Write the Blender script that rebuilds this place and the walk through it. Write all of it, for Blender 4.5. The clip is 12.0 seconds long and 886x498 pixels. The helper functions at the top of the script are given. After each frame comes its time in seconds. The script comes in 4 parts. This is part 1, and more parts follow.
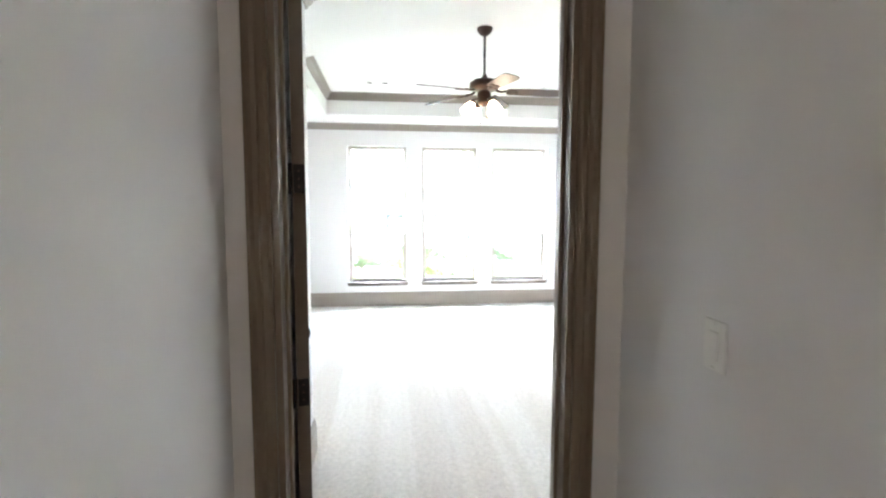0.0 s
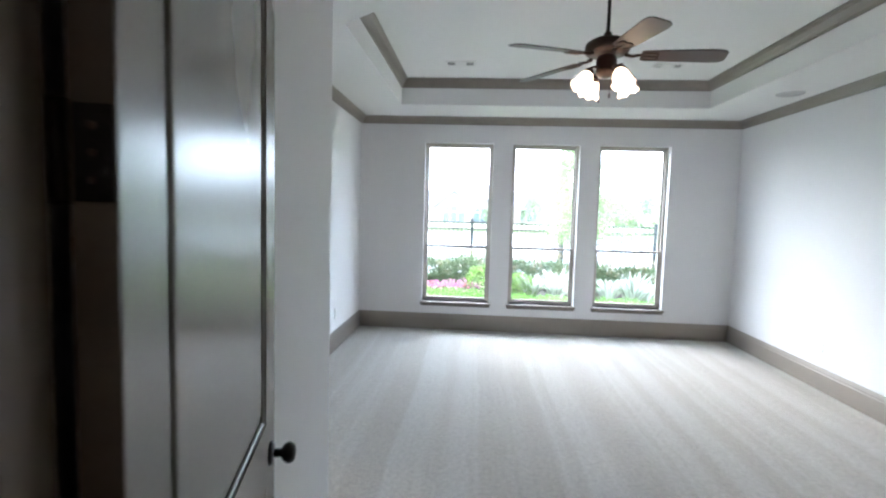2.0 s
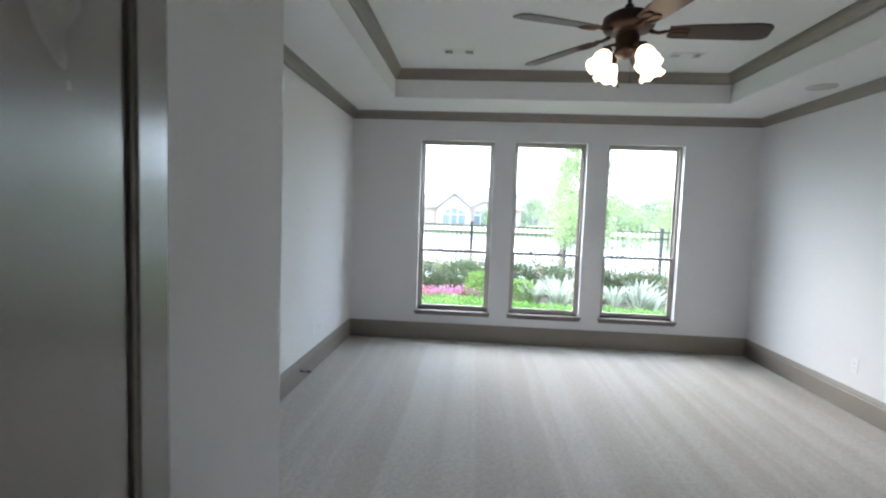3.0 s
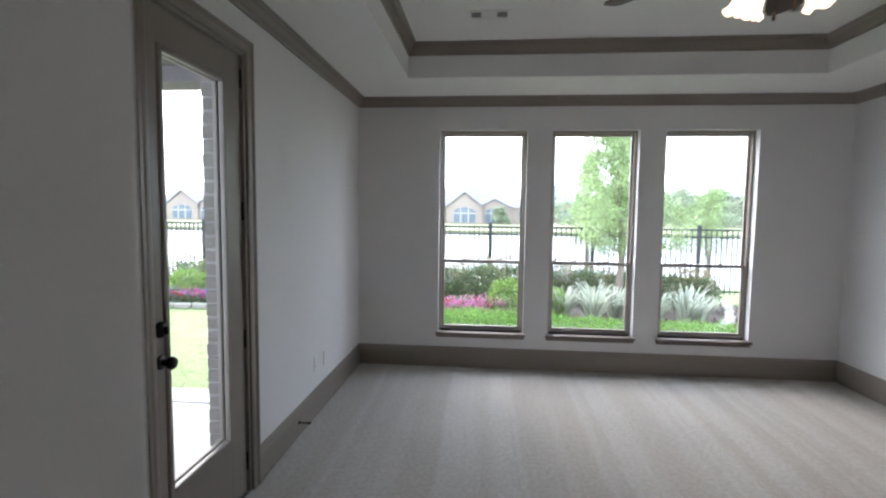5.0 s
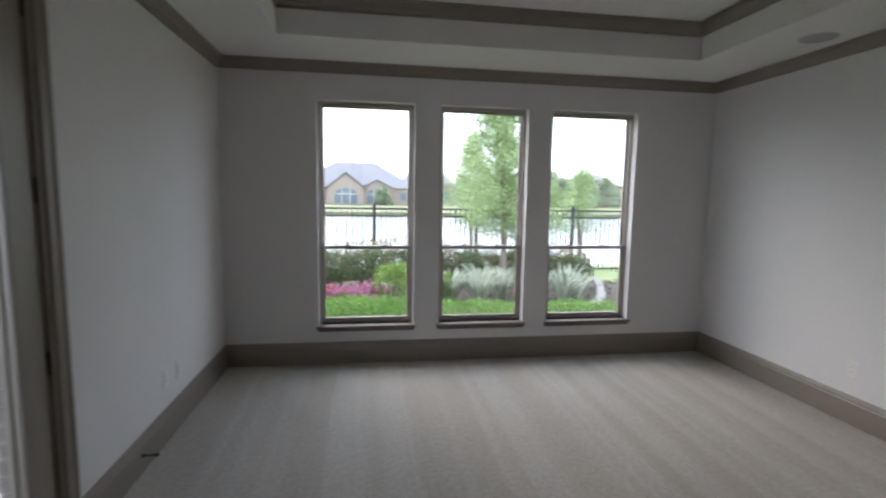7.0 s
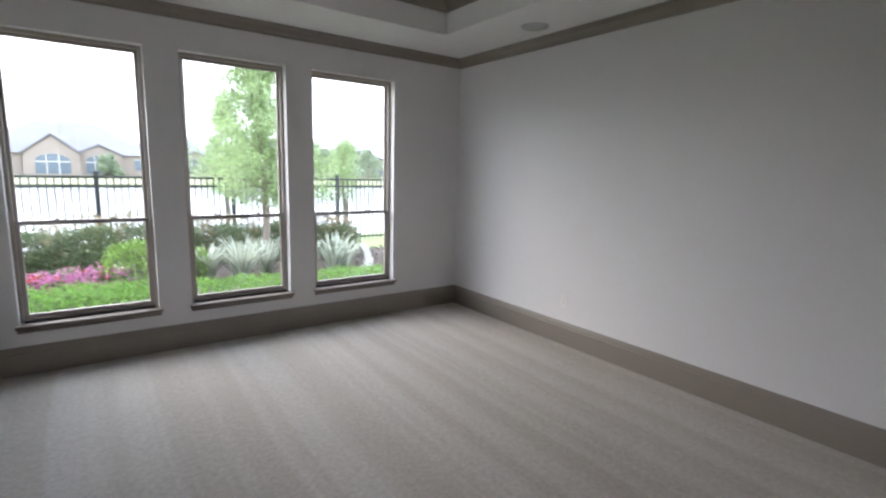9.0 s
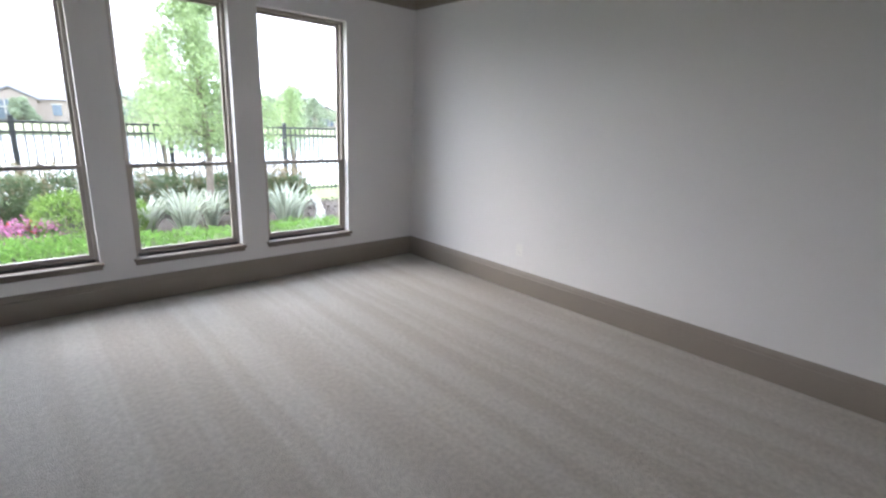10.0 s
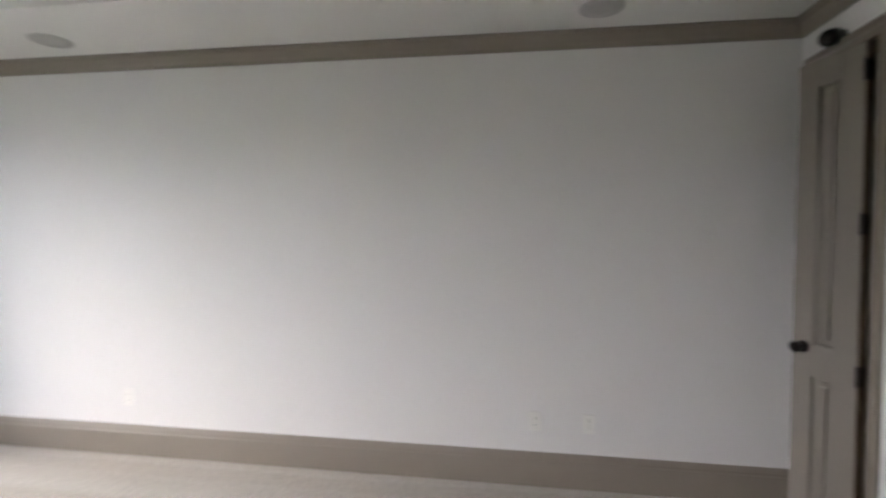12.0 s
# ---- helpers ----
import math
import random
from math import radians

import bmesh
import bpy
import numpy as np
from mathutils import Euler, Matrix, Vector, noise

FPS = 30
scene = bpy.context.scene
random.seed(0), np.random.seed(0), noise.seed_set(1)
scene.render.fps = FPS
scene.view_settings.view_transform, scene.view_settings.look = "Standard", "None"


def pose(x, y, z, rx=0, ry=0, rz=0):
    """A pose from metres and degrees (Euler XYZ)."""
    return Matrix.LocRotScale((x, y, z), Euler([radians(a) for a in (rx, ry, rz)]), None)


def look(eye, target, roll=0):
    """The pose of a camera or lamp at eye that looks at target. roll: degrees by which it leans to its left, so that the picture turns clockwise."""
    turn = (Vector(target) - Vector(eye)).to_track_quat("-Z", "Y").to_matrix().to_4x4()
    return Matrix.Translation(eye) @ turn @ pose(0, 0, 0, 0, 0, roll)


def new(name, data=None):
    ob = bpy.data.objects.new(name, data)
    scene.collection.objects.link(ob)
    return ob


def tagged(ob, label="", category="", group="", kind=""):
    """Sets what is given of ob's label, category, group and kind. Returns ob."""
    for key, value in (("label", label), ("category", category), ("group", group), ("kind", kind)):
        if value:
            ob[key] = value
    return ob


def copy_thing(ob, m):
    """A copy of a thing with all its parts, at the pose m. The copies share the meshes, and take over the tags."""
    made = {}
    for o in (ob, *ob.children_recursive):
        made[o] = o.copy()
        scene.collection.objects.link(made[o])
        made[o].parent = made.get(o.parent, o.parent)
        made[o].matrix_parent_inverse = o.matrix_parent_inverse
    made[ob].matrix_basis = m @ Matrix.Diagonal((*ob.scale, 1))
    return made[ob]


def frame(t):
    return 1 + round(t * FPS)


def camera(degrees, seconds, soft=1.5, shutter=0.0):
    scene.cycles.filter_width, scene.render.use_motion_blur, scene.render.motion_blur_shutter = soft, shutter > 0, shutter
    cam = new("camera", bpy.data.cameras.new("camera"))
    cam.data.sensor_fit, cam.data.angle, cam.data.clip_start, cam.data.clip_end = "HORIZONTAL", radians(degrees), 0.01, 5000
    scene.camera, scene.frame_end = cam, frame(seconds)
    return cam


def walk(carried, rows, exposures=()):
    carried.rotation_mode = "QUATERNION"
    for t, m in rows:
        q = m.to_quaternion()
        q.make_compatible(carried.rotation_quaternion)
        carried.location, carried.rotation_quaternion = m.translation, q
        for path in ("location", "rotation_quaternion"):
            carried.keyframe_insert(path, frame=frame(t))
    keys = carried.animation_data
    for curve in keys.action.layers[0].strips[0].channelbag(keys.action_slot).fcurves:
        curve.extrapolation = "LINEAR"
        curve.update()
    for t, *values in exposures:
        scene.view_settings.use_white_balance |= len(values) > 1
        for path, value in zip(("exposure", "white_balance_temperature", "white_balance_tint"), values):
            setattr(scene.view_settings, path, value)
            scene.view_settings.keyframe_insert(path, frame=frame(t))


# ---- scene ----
cam = camera(84.5, 12.0, soft=2.2, shutter=0.5)
PATH = [
    (0, (0.361, 2.628, 1.523), (0.582, 4.609, 1.352), 0.12),
    (0.5, (0.381, 2.888, 1.546), (0.511, 4.878, 1.393), 0.55),
    (1, (0.422, 3.183, 1.564), (0.440, 5.177, 1.405), 1.06),
    (1.5, (0.455, 3.465, 1.568), (0.368, 5.456, 1.408), 1.45),
    (2, (0.438, 3.771, 1.566), (0.306, 5.761, 1.409), 1.62),
    (2.5, (0.436, 3.995, 1.567), (0.302, 5.985, 1.412), 1.72),
    (3, (0.453, 4.198, 1.563), (0.320, 6.188, 1.416), 2.05),
    (5, (0.242, 5.101, 1.612), (0.067, 7.087, 1.460), 0.68),
    (5.5, (0.266, 5.316, 1.597), (0.052, 7.298, 1.431), 1.17),
    (6, (0.212, 5.424, 1.595), (0.080, 7.411, 1.413), 1.33),
    (6.5, (0.159, 5.379, 1.606), (0.211, 7.368, 1.404), 1.27),
    (7, (0.215, 5.501, 1.614), (0.517, 7.466, 1.391), 0.95),
    (7.5, (0.249, 5.602, 1.598), (0.849, 7.497, 1.374), 1.08),
    (9.5, (0.234, 5.570, 1.542), (1.480, 7.086, 1.156), 1.75),
    (10, (0.197, 5.618, 1.527), (1.491, 7.058, 1.026), 2.26),
    (10.5, (0.195, 5.653, 1.514), (1.534, 7.023, 0.938), 2.10),
    (10.8, (0.219, 5.650, 1.515), (1.667, 6.957, 1.073), 3.26),
    (11, (0.251, 5.649, 1.517), (1.792, 6.876, 1.170), 2.69),
    (11.3, (0.361, 5.696, 1.524), (2.062, 6.723, 1.299), 1.29),
    (11.5, (0.437, 5.723, 1.532), (2.251, 6.552, 1.387), 0.87),
    (11.7, (0.519, 5.745, 1.540), (2.422, 6.356, 1.447), 0.81),
    (12, (0.638, 5.761, 1.552), (2.616, 6.048, 1.494), 0.31),
]
EXPOSURES = [(0.0, 5.55, 5850, 11), (0.5, 5.4, 5800, 11), (1.0, 5.0, 5700, 11), (1.5, 4.35, 5600, 11), (2.0, 3.85, 5600, 11), (2.5, 3.45, 5600, 11), (3.0, 3.25, 5750, 11), (4.8, 2.75, 6000, 16), (5.5, 2.35, 6000, 16), (6.0, 2.08, 6020, 16), (6.5, 2.0, 6080, 16), (7.0, 2.08, 6150, 16), (7.5, 2.4, 6180, 17), (9.5, 2.58, 6080, 17), (10.5, 2.95, 6050, 17), (11.2, 2.95, 6100, 17), (11.6, 2.9, 6200, 17), (12.0, 3.45, 6300, 18)]
walk(cam, [(t, look(eye, target, roll)) for t, eye, target, roll in PATH], EXPOSURES)

# ---- world and light: a bright overcast day ----
world = bpy.data.worlds.new("overcast_sky")
scene.world = world
world.use_nodes = True
wn, wl = world.node_tree.nodes, world.node_tree.links
sky = wn.new("ShaderNodeTexSky")
sky.sky_type = "NISHITA"
sky.sun_disc = False
sky.sun_elevation, sky.sun_rotation = radians(36), radians(-32)
sky.air_density, sky.dust_density, sky.ozone_density = 1.0, 6.0, 1.0
wash = wn.new("ShaderNodeMix")
wash.data_type = "RGBA"
wash.inputs["Factor"].default_value = 0.75
wash.inputs["B"].default_value = (8.6, 9.3, 10.4, 1)
wl.new(sky.outputs["Color"], wash.inputs["A"])
wl.new(wash.outputs["Result"], wn["Background"].inputs["Color"])
wn["Background"].inputs["Strength"].default_value = 0.12
sun_data = bpy.data.lights.new("sun", "SUN")
sun_data.energy, sun_data.angle, sun_data.color = 0.43, radians(80), (1.0, 0.96, 0.9)
sun = new("sun", sun_data)
sun.matrix_world = look((0, 0, 30), (22, -35, 0))

# ---- materials ----
def nodes_of(name):
    m = bpy.data.materials.new(name)
    m.use_nodes = True
    return m, m.node_tree.nodes, m.node_tree.links, m.node_tree.nodes["Principled BSDF"]


def surface(name, colour, rough=0.6, vary=0.06, coarse=1.5, fine=60.0, bump=0.0, depth=0.001, metal=0.0, island=0.0, spec=0.5, second=None, coat=0.0, stretch=(1, 1, 1)):
    """A material with variation at two scales and a fine relief."""
    m, n, l, b = nodes_of(name)
    tc = n.new("ShaderNodeTexCoord")
    mp = n.new("ShaderNodeMapping")
    mp.inputs["Scale"].default_value = stretch
    l.new(tc.outputs["Object"], mp.inputs["Vector"])
    big, small = n.new("ShaderNodeTexNoise"), n.new("ShaderNodeTexNoise")
    big.inputs["Scale"].default_value, big.inputs["Detail"].default_value = coarse, 4
    small.inputs["Scale"].default_value, small.inputs["Detail"].default_value = fine, 3
    for t in (big, small):
        l.new(mp.outputs["Vector"], t.inputs["Vector"])
    add = n.new("ShaderNodeMath")
    add.operation = "ADD"
    l.new(big.outputs["Fac"], add.inputs[0]), l.new(small.outputs["Fac"], add.inputs[1])
    ramp = n.new("ShaderNodeMapRange")
    ramp.inputs["From Min"].default_value, ramp.inputs["From Max"].default_value = 0.6, 1.4
    l.new(add.outputs[0], ramp.inputs["Value"])
    mix = n.new("ShaderNodeMix")
    mix.data_type = "RGBA"
    other = second or tuple(c * (1 + 2 * vary) for c in colour)
    mix.inputs["A"].default_value = (*(c * (1 - vary) for c in colour), 1)
    mix.inputs["B"].default_value = (*other, 1)
    l.new(ramp.outputs["Result"], mix.inputs["Factor"])
    out = mix.outputs["Result"]
    if island:
        geo, hsv, mr = n.new("ShaderNodeNewGeometry"), n.new("ShaderNodeHueSaturation"), n.new("ShaderNodeMapRange")
        mr.inputs["To Min"].default_value, mr.inputs["To Max"].default_value = 1 - island, 1 + island
        l.new(geo.outputs["Random Per Island"], mr.inputs["Value"])
        l.new(mr.outputs["Result"], hsv.inputs["Value"])
        l.new(out, hsv.inputs["Color"])
        out = hsv.outputs["Color"]
    l.new(out, b.inputs["Base Color"])
    rr = n.new("ShaderNodeMapRange")
    rr.inputs["To Min"].default_value, rr.inputs["To Max"].default_value = max(0.02, rough - 0.06), min(1, rough + 0.06)
    l.new(big.outputs["Fac"], rr.inputs["Value"])
    l.new(rr.outputs["Result"], b.inputs["Roughness"])
    b.inputs["Metallic"].default_value = metal
    b.inputs["Specular IOR Level"].default_value = spec
    b.inputs["Coat Weight"].default_value = coat
    if bump:
        bp = n.new("ShaderNodeBump")
        bp.inputs["Strength"].default_value, bp.inputs["Distance"].default_value = bump, depth
        l.new(small.outputs["Fac"], bp.inputs["Height"])
        l.new(bp.outputs["Normal"], b.inputs["Normal"])
    return m


def leaf_material(name, colour, second, island=0.35):
    m = surface(name, colour, 0.55, 0.1, 2.0, 30.0, island=island, second=second, spec=0.3)
    n, l, b = m.node_tree.nodes, m.node_tree.links, m.node_tree.nodes["Principled BSDF"]
    tr, mx = n.new("ShaderNodeBsdfTranslucent"), n.new("ShaderNodeMixShader")
    mx.inputs["Fac"].default_value = 0.35
    l.new(b.inputs["Base Color"].links[0].from_socket, tr.inputs["Color"])
    l.new(b.outputs["BSDF"], mx.inputs[1]), l.new(tr.outputs["BSDF"], mx.inputs[2])
    l.new(mx.outputs["Shader"], n["Material Output"].inputs["Surface"])
    return m


def carpet_material():
    """Cut-pile carpet: fibre grain, and the bands that a vacuum cleaner leaves along the room."""
    m, n, l, b = nodes_of("carpet_pile")
    tc = n.new("ShaderNodeTexCoord")
    sep = n.new("ShaderNodeSeparateXYZ")
    l.new(tc.outputs["Object"], sep.inputs[0])
    wob = n.new("ShaderNodeTexNoise")
    wob.inputs["Scale"].default_value, wob.inputs["Detail"].default_value = 0.7, 2
    l.new(tc.outputs["Object"], wob.inputs["Vector"])
    ma = n.new("ShaderNodeMath")
    ma.operation = "MULTIPLY_ADD"
    ma.inputs[1].default_value = 0.10
    l.new(wob.outputs["Fac"], ma.inputs[0]), l.new(sep.outputs["X"], ma.inputs[2])
    cmb = n.new("ShaderNodeCombineXYZ")
    l.new(ma.outputs[0], cmb.inputs["X"])
    band = n.new("ShaderNodeTexNoise")
    band.noise_dimensions = "1D"
    band.inputs["Scale"].default_value, band.inputs["Detail"].default_value = 3.6, 3.0
    l.new(ma.outputs[0], band.inputs["W"])
    sharp = n.new("ShaderNodeMapRange")
    sharp.inputs["From Min"].default_value, sharp.inputs["From Max"].default_value = 0.42, 0.58
    l.new(band.outputs["Fac"], sharp.inputs["Value"])
    grain = n.new("ShaderNodeTexNoise")
    grain.inputs["Scale"].default_value, grain.inputs["Detail"].default_value = 240, 4
    l.new(tc.outputs["Object"], grain.inputs["Vector"])
    tuft = n.new("ShaderNodeTexVoronoi")
    tuft.inputs["Scale"].default_value = 170
    l.new(tc.outputs["Object"], tuft.inputs["Vector"])
    patch = n.new("ShaderNodeTexNoise")
    patch.inputs["Scale"].default_value, patch.inputs["Detail"].default_value = 38, 4
    l.new(tc.outputs["Object"], patch.inputs["Vector"])
    mix = n.new("ShaderNodeMix")
    mix.data_type = "RGBA"
    mix.inputs["A"].default_value, mix.inputs["B"].default_value = (*CARPET_DARK, 1), (*CARPET_LIGHT, 1)
    l.new(sharp.outputs["Result"], mix.inputs["Factor"])
    shade = n.new("ShaderNodeMath")
    shade.operation = "MULTIPLY"
    l.new(grain.outputs["Fac"], shade.inputs[0]), l.new(patch.outputs["Fac"], shade.inputs[1])
    mr = n.new("ShaderNodeMapRange")
    mr.inputs["From Min"].default_value, mr.inputs["From Max"].default_value = 0.1, 0.42
    mr.inputs["To Min"].default_value, mr.inputs["To Max"].default_value = 0.80, 1.18
    l.new(shade.outputs[0], mr.inputs["Value"])
    hsv = n.new("ShaderNodeHueSaturation")
    l.new(mr.outputs["Result"], hsv.inputs["Value"]), l.new(mix.outputs["Result"], hsv.inputs["Color"])
    l.new(hsv.outputs["Color"], b.inputs["Base Color"])
    b.inputs["Roughness"].default_value = 0.95
    b.inputs["Specular IOR Level"].default_value = 0.1
    b.inputs["Sheen Weight"].default_value = 0.25
    hs = n.new("ShaderNodeMath")
    hs.operation = "ADD"
    l.new(grain.outputs["Fac"], hs.inputs[0]), l.new(tuft.outputs["Distance"], hs.inputs[1])
    bp = n.new("ShaderNodeBump")
    bp.inputs["Strength"].default_value, bp.inputs["Distance"].default_value = 0.8, 0.007
    l.new(hs.outputs[0], bp.inputs["Height"]), l.new(bp.outputs["Normal"], b.inputs["Normal"])
    return m


def glass_material(name, tint=(0.97, 0.99, 0.98)):
    m, n, l, b = nodes_of(name)
    n.remove(b)
    t, g, mx = n.new("ShaderNodeBsdfTransparent"), n.new("ShaderNodeBsdfGlossy"), n.new("ShaderNodeMixShader")
    mx.inputs["Fac"].default_value = 0.035
    t.inputs["Color"].default_value, g.inputs["Roughness"].default_value = (*tint, 1), 0.01
    l.new(t.outputs["BSDF"], mx.inputs[1]), l.new(g.outputs["BSDF"], mx.inputs[2])
    l.new(mx.outputs["Shader"], n["Material Output"].inputs["Surface"])
    return m


def glow_material(name, colour, strength):
    m, n, l, b = nodes_of(name)
    b.inputs["Base Color"].default_value = (0.9, 0.86, 0.8, 1)
    b.inputs["Roughness"].default_value = 0.35
    b.inputs["Emission Color"].default_value = (*colour, 1)
    b.inputs["Emission Strength"].default_value = strength
    return m


CARPET_DARK, CARPET_LIGHT = (0.482, 0.446, 0.393), (0.55, 0.522, 0.475)
M_WALL = surface("wall_paint", (0.70, 0.688, 0.682), 0.75, 0.015, 0.8, 220, 0.12, 0.0008)
M_CEIL = surface("ceiling_paint", (0.74, 0.735, 0.72), 0.8, 0.015, 0.8, 220, 0.15, 0.0008)
M_TRIM = surface("taupe_trim_enamel", (0.235, 0.205, 0.172), 0.38, 0.03, 1.2, 90, 0.05, 0.0004)
# the taupe trim again, darker and browner: hallway shade and warm light as colour
M_TRIMSHADE = surface("shaded_trim_enamel", (0.155, 0.115, 0.08), 0.4, 0.04, 1.2, 90, 0.05, 0.0004)
M_DOOR = surface("taupe_door_enamel", (0.215, 0.195, 0.168), 0.26, 0.03, 1.2, 120, 0.06, 0.0004)
# dark brown, for the hinge edges and the jamb of the narrow door
M_DOOREDGE = surface("dark_brown_edge", (0.10, 0.072, 0.048), 0.5, 0.08, 3, 80, 0.05, 0.0004)
M_VINYL = surface("tan_vinyl_frame", (0.36, 0.32, 0.275), 0.45, 0.03, 2, 90)
M_SILL = surface("sill_enamel", (0.17, 0.14, 0.115), 0.4, 0.04, 2, 90)
M_BLACK = surface("oil_rubbed_bronze", (0.018, 0.015, 0.014), 0.32, 0.2, 8, 120, metal=0.7)
M_BRONZE = surface("brown_bronze", (0.05, 0.028, 0.02), 0.42, 0.2, 8, 120, metal=0.5)
M_PLATE = surface("white_plastic", (0.74, 0.73, 0.70), 0.4, 0.02, 4, 80)
M_SLOT = surface("dark_slot", (0.05, 0.05, 0.05), 0.6, 0.05)
M_VENTW = surface("white_grille_enamel", (0.72, 0.71, 0.69), 0.5, 0.03)
M_SPEAKER = surface("grey_speaker_grille", (0.46, 0.455, 0.45), 0.6, 0.05, 5, 500, 0.5, 0.002)
M_BLADE = surface("walnut_blade_laminate", (0.055, 0.034, 0.026), 0.5, 0.25, 3, 40, coat=0.0, stretch=(1, 12, 12))
M_GLASS = glass_material("window_glass")
M_SHADE = glow_material("lit_frosted_glass", (1.0, 0.70, 0.42), 0.45)
# glow of the dome added out of view to brighten the hallway
M_HALLFILL = glow_material("hall_fill_glow", (1.0, 0.78, 0.55), 0.8)
M_CARPET = carpet_material()
M_CONC = surface("patio_concrete", (0.40, 0.39, 0.37), 0.85, 0.08, 1.2, 40, 0.3, 0.002)
M_BRICK = surface("tan_brick", (0.17, 0.15, 0.135), 0.85, 0.15, 6, 60, 0.5, 0.003)
M_MORTAR = surface("mortar", (0.24, 0.23, 0.22), 0.9, 0.08, 4, 60, 0.5, 0.003)
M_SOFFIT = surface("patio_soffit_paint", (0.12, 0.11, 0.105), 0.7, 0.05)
M_GRASS = surface("lawn_soil_green", (0.21, 0.265, 0.10), 0.9, 0.1, 0.8, 60, 0.5, 0.008, second=(0.27, 0.325, 0.14))
M_BLADES = leaf_material("grass_blade", (0.20, 0.265, 0.09), (0.25, 0.315, 0.125), 0.1)
M_MULCH = surface("brown_mulch", (0.075, 0.06, 0.048), 0.95, 0.3, 5, 60, 0.9, 0.02, second=(0.13, 0.105, 0.088))
M_WATER = surface("pond_water", (0.22, 0.24, 0.25), 0.2, 0.05, 0.3, 2.0, 0.1, 0.02)
M_BANK = surface("far_bank_grass", (0.17, 0.18, 0.09), 0.9, 0.2, 0.05, 1.0)
M_FENCE = surface("black_painted_steel", (0.016, 0.018, 0.018), 0.45, 0.1, 3, 60)
M_BARK = surface("grey_bark", (0.22, 0.18, 0.145), 0.9, 0.25, 6, 40, 0.8, 0.01, stretch=(1, 1, 0.25))
M_LEAF = leaf_material("tree_leaf", (0.28, 0.38, 0.16), (0.40, 0.50, 0.26))
M_BUSH = leaf_material("bush_leaf", (0.10, 0.15, 0.075), (0.18, 0.23, 0.11))
M_BUSHTIP = leaf_material("red_brown_new_leaf", (0.27, 0.19, 0.12), (0.24, 0.24, 0.13))
M_BOX = leaf_material("boxwood_leaf", (0.17, 0.28, 0.06), (0.27, 0.40, 0.11))
M_HEDGE = leaf_material("hedge_leaf", (0.14, 0.29, 0.05), (0.24, 0.42, 0.10))
M_FLAX = leaf_material("grey_green_strap_leaf", (0.36, 0.40, 0.31), (0.52, 0.55, 0.45))
M_PINK = leaf_material("pink_petal", (0.46, 0.13, 0.30), (0.58, 0.28, 0.44), 0.3)
M_RED = leaf_material("red_petal", (0.55, 0.04, 0.03), (0.6, 0.12, 0.08), 0.3)
M_VIOLET = leaf_material("violet_petal", (0.16, 0.08, 0.40), (0.28, 0.16, 0.5), 0.3)
M_HBRICK = surface("house_brick", (0.30, 0.25, 0.21), 0.9, 0.1, 0.6, 8)
M_ROOF = surface("grey_shingle", (0.19, 0.186, 0.196), 0.9, 0.12, 0.5, 6)
M_HWIN = surface("dark_window_glass", (0.12, 0.15, 0.18), 0.1, 0.1)
M_HTRIM = surface("cream_trim", (0.55, 0.52, 0.46), 0.7, 0.05)
# leaf colour made paler to paint in the haze of distance
M_FARLEAF = leaf_material("haze_paled_far_leaf", (0.29, 0.35, 0.23), (0.41, 0.47, 0.33), 0.25)
M_CHIP = surface("bark_chip", (0.09, 0.068, 0.052), 0.95, 0.3, 5, 60, island=0.5, second=(0.17, 0.14, 0.115))
M_STONE = surface("edging_stone", (0.25, 0.235, 0.21), 0.9, 0.12, 4, 40, 0.5, 0.005)


# ---- mesh helpers ----
def finish(bm, name, material, smooth=False):
    me = bpy.data.meshes.new(name)
    bmesh.ops.recalc_face_normals(bm, faces=bm.faces[:])
    bm.to_mesh(me)
    bm.free()
    me.materials.append(material)
    if smooth:
        for p in me.polygons:
            p.use_smooth = True
    return me


def part(name, bm, material, parent=None, label="", smooth=False):
    ob = new(name, finish(bm, name, material, smooth))
    if parent:
        ob.parent = parent
    return tagged(ob, label)


def thing(name, label, category, at=(0, 0, 0), turn=0.0, group="", kind=""):
    ob = new(name)
    ob.empty_display_size = 0.1
    ob.matrix_basis = pose(*at, 0, 0, turn)
    return tagged(ob, label, category, group, kind)


def box(bm, x0, x1, y0, y1, z0, z1, bevel=0.0, seg=1):
    """A box between two corners, with its edges rounded by bevel."""
    r = bmesh.ops.create_cube(bm, size=1.0)
    bmesh.ops.scale(bm, vec=(x1 - x0, y1 - y0, z1 - z0), verts=r["verts"])
    bmesh.ops.translate(bm, vec=((x0 + x1) / 2, (y0 + y1) / 2, (z0 + z1) / 2), verts=r["verts"])
    if bevel:
        edges = list({e for v in r["verts"] for e in v.link_edges})
        bmesh.ops.bevel(bm, geom=edges, offset=bevel, segments=seg, affect="EDGES", profile=0.5)


def boxed(*args, **kw):
    bm = bmesh.new()
    box(bm, *args, **kw)
    return bm


def lathe(profile, seg=24, bm=None, m=None):
    """A body of revolution about z from (radius, height) pairs."""
    bm = bm or bmesh.new()
    rings = []
    for r, z in profile:
        ring = [Vector((r * math.cos(2 * math.pi * i / seg), r * math.sin(2 * math.pi * i / seg), z)) for i in range(seg)]
        rings.append([bm.verts.new(m @ v if m else v) for v in ring])
    for a, b in zip(rings, rings[1:]):
        for i in range(seg):
            bm.faces.new((a[i], a[(i + 1) % seg], b[(i + 1) % seg], b[i]))
    bm.faces.new(rings[0][::-1]), bm.faces.new(rings[-1])
    return bm


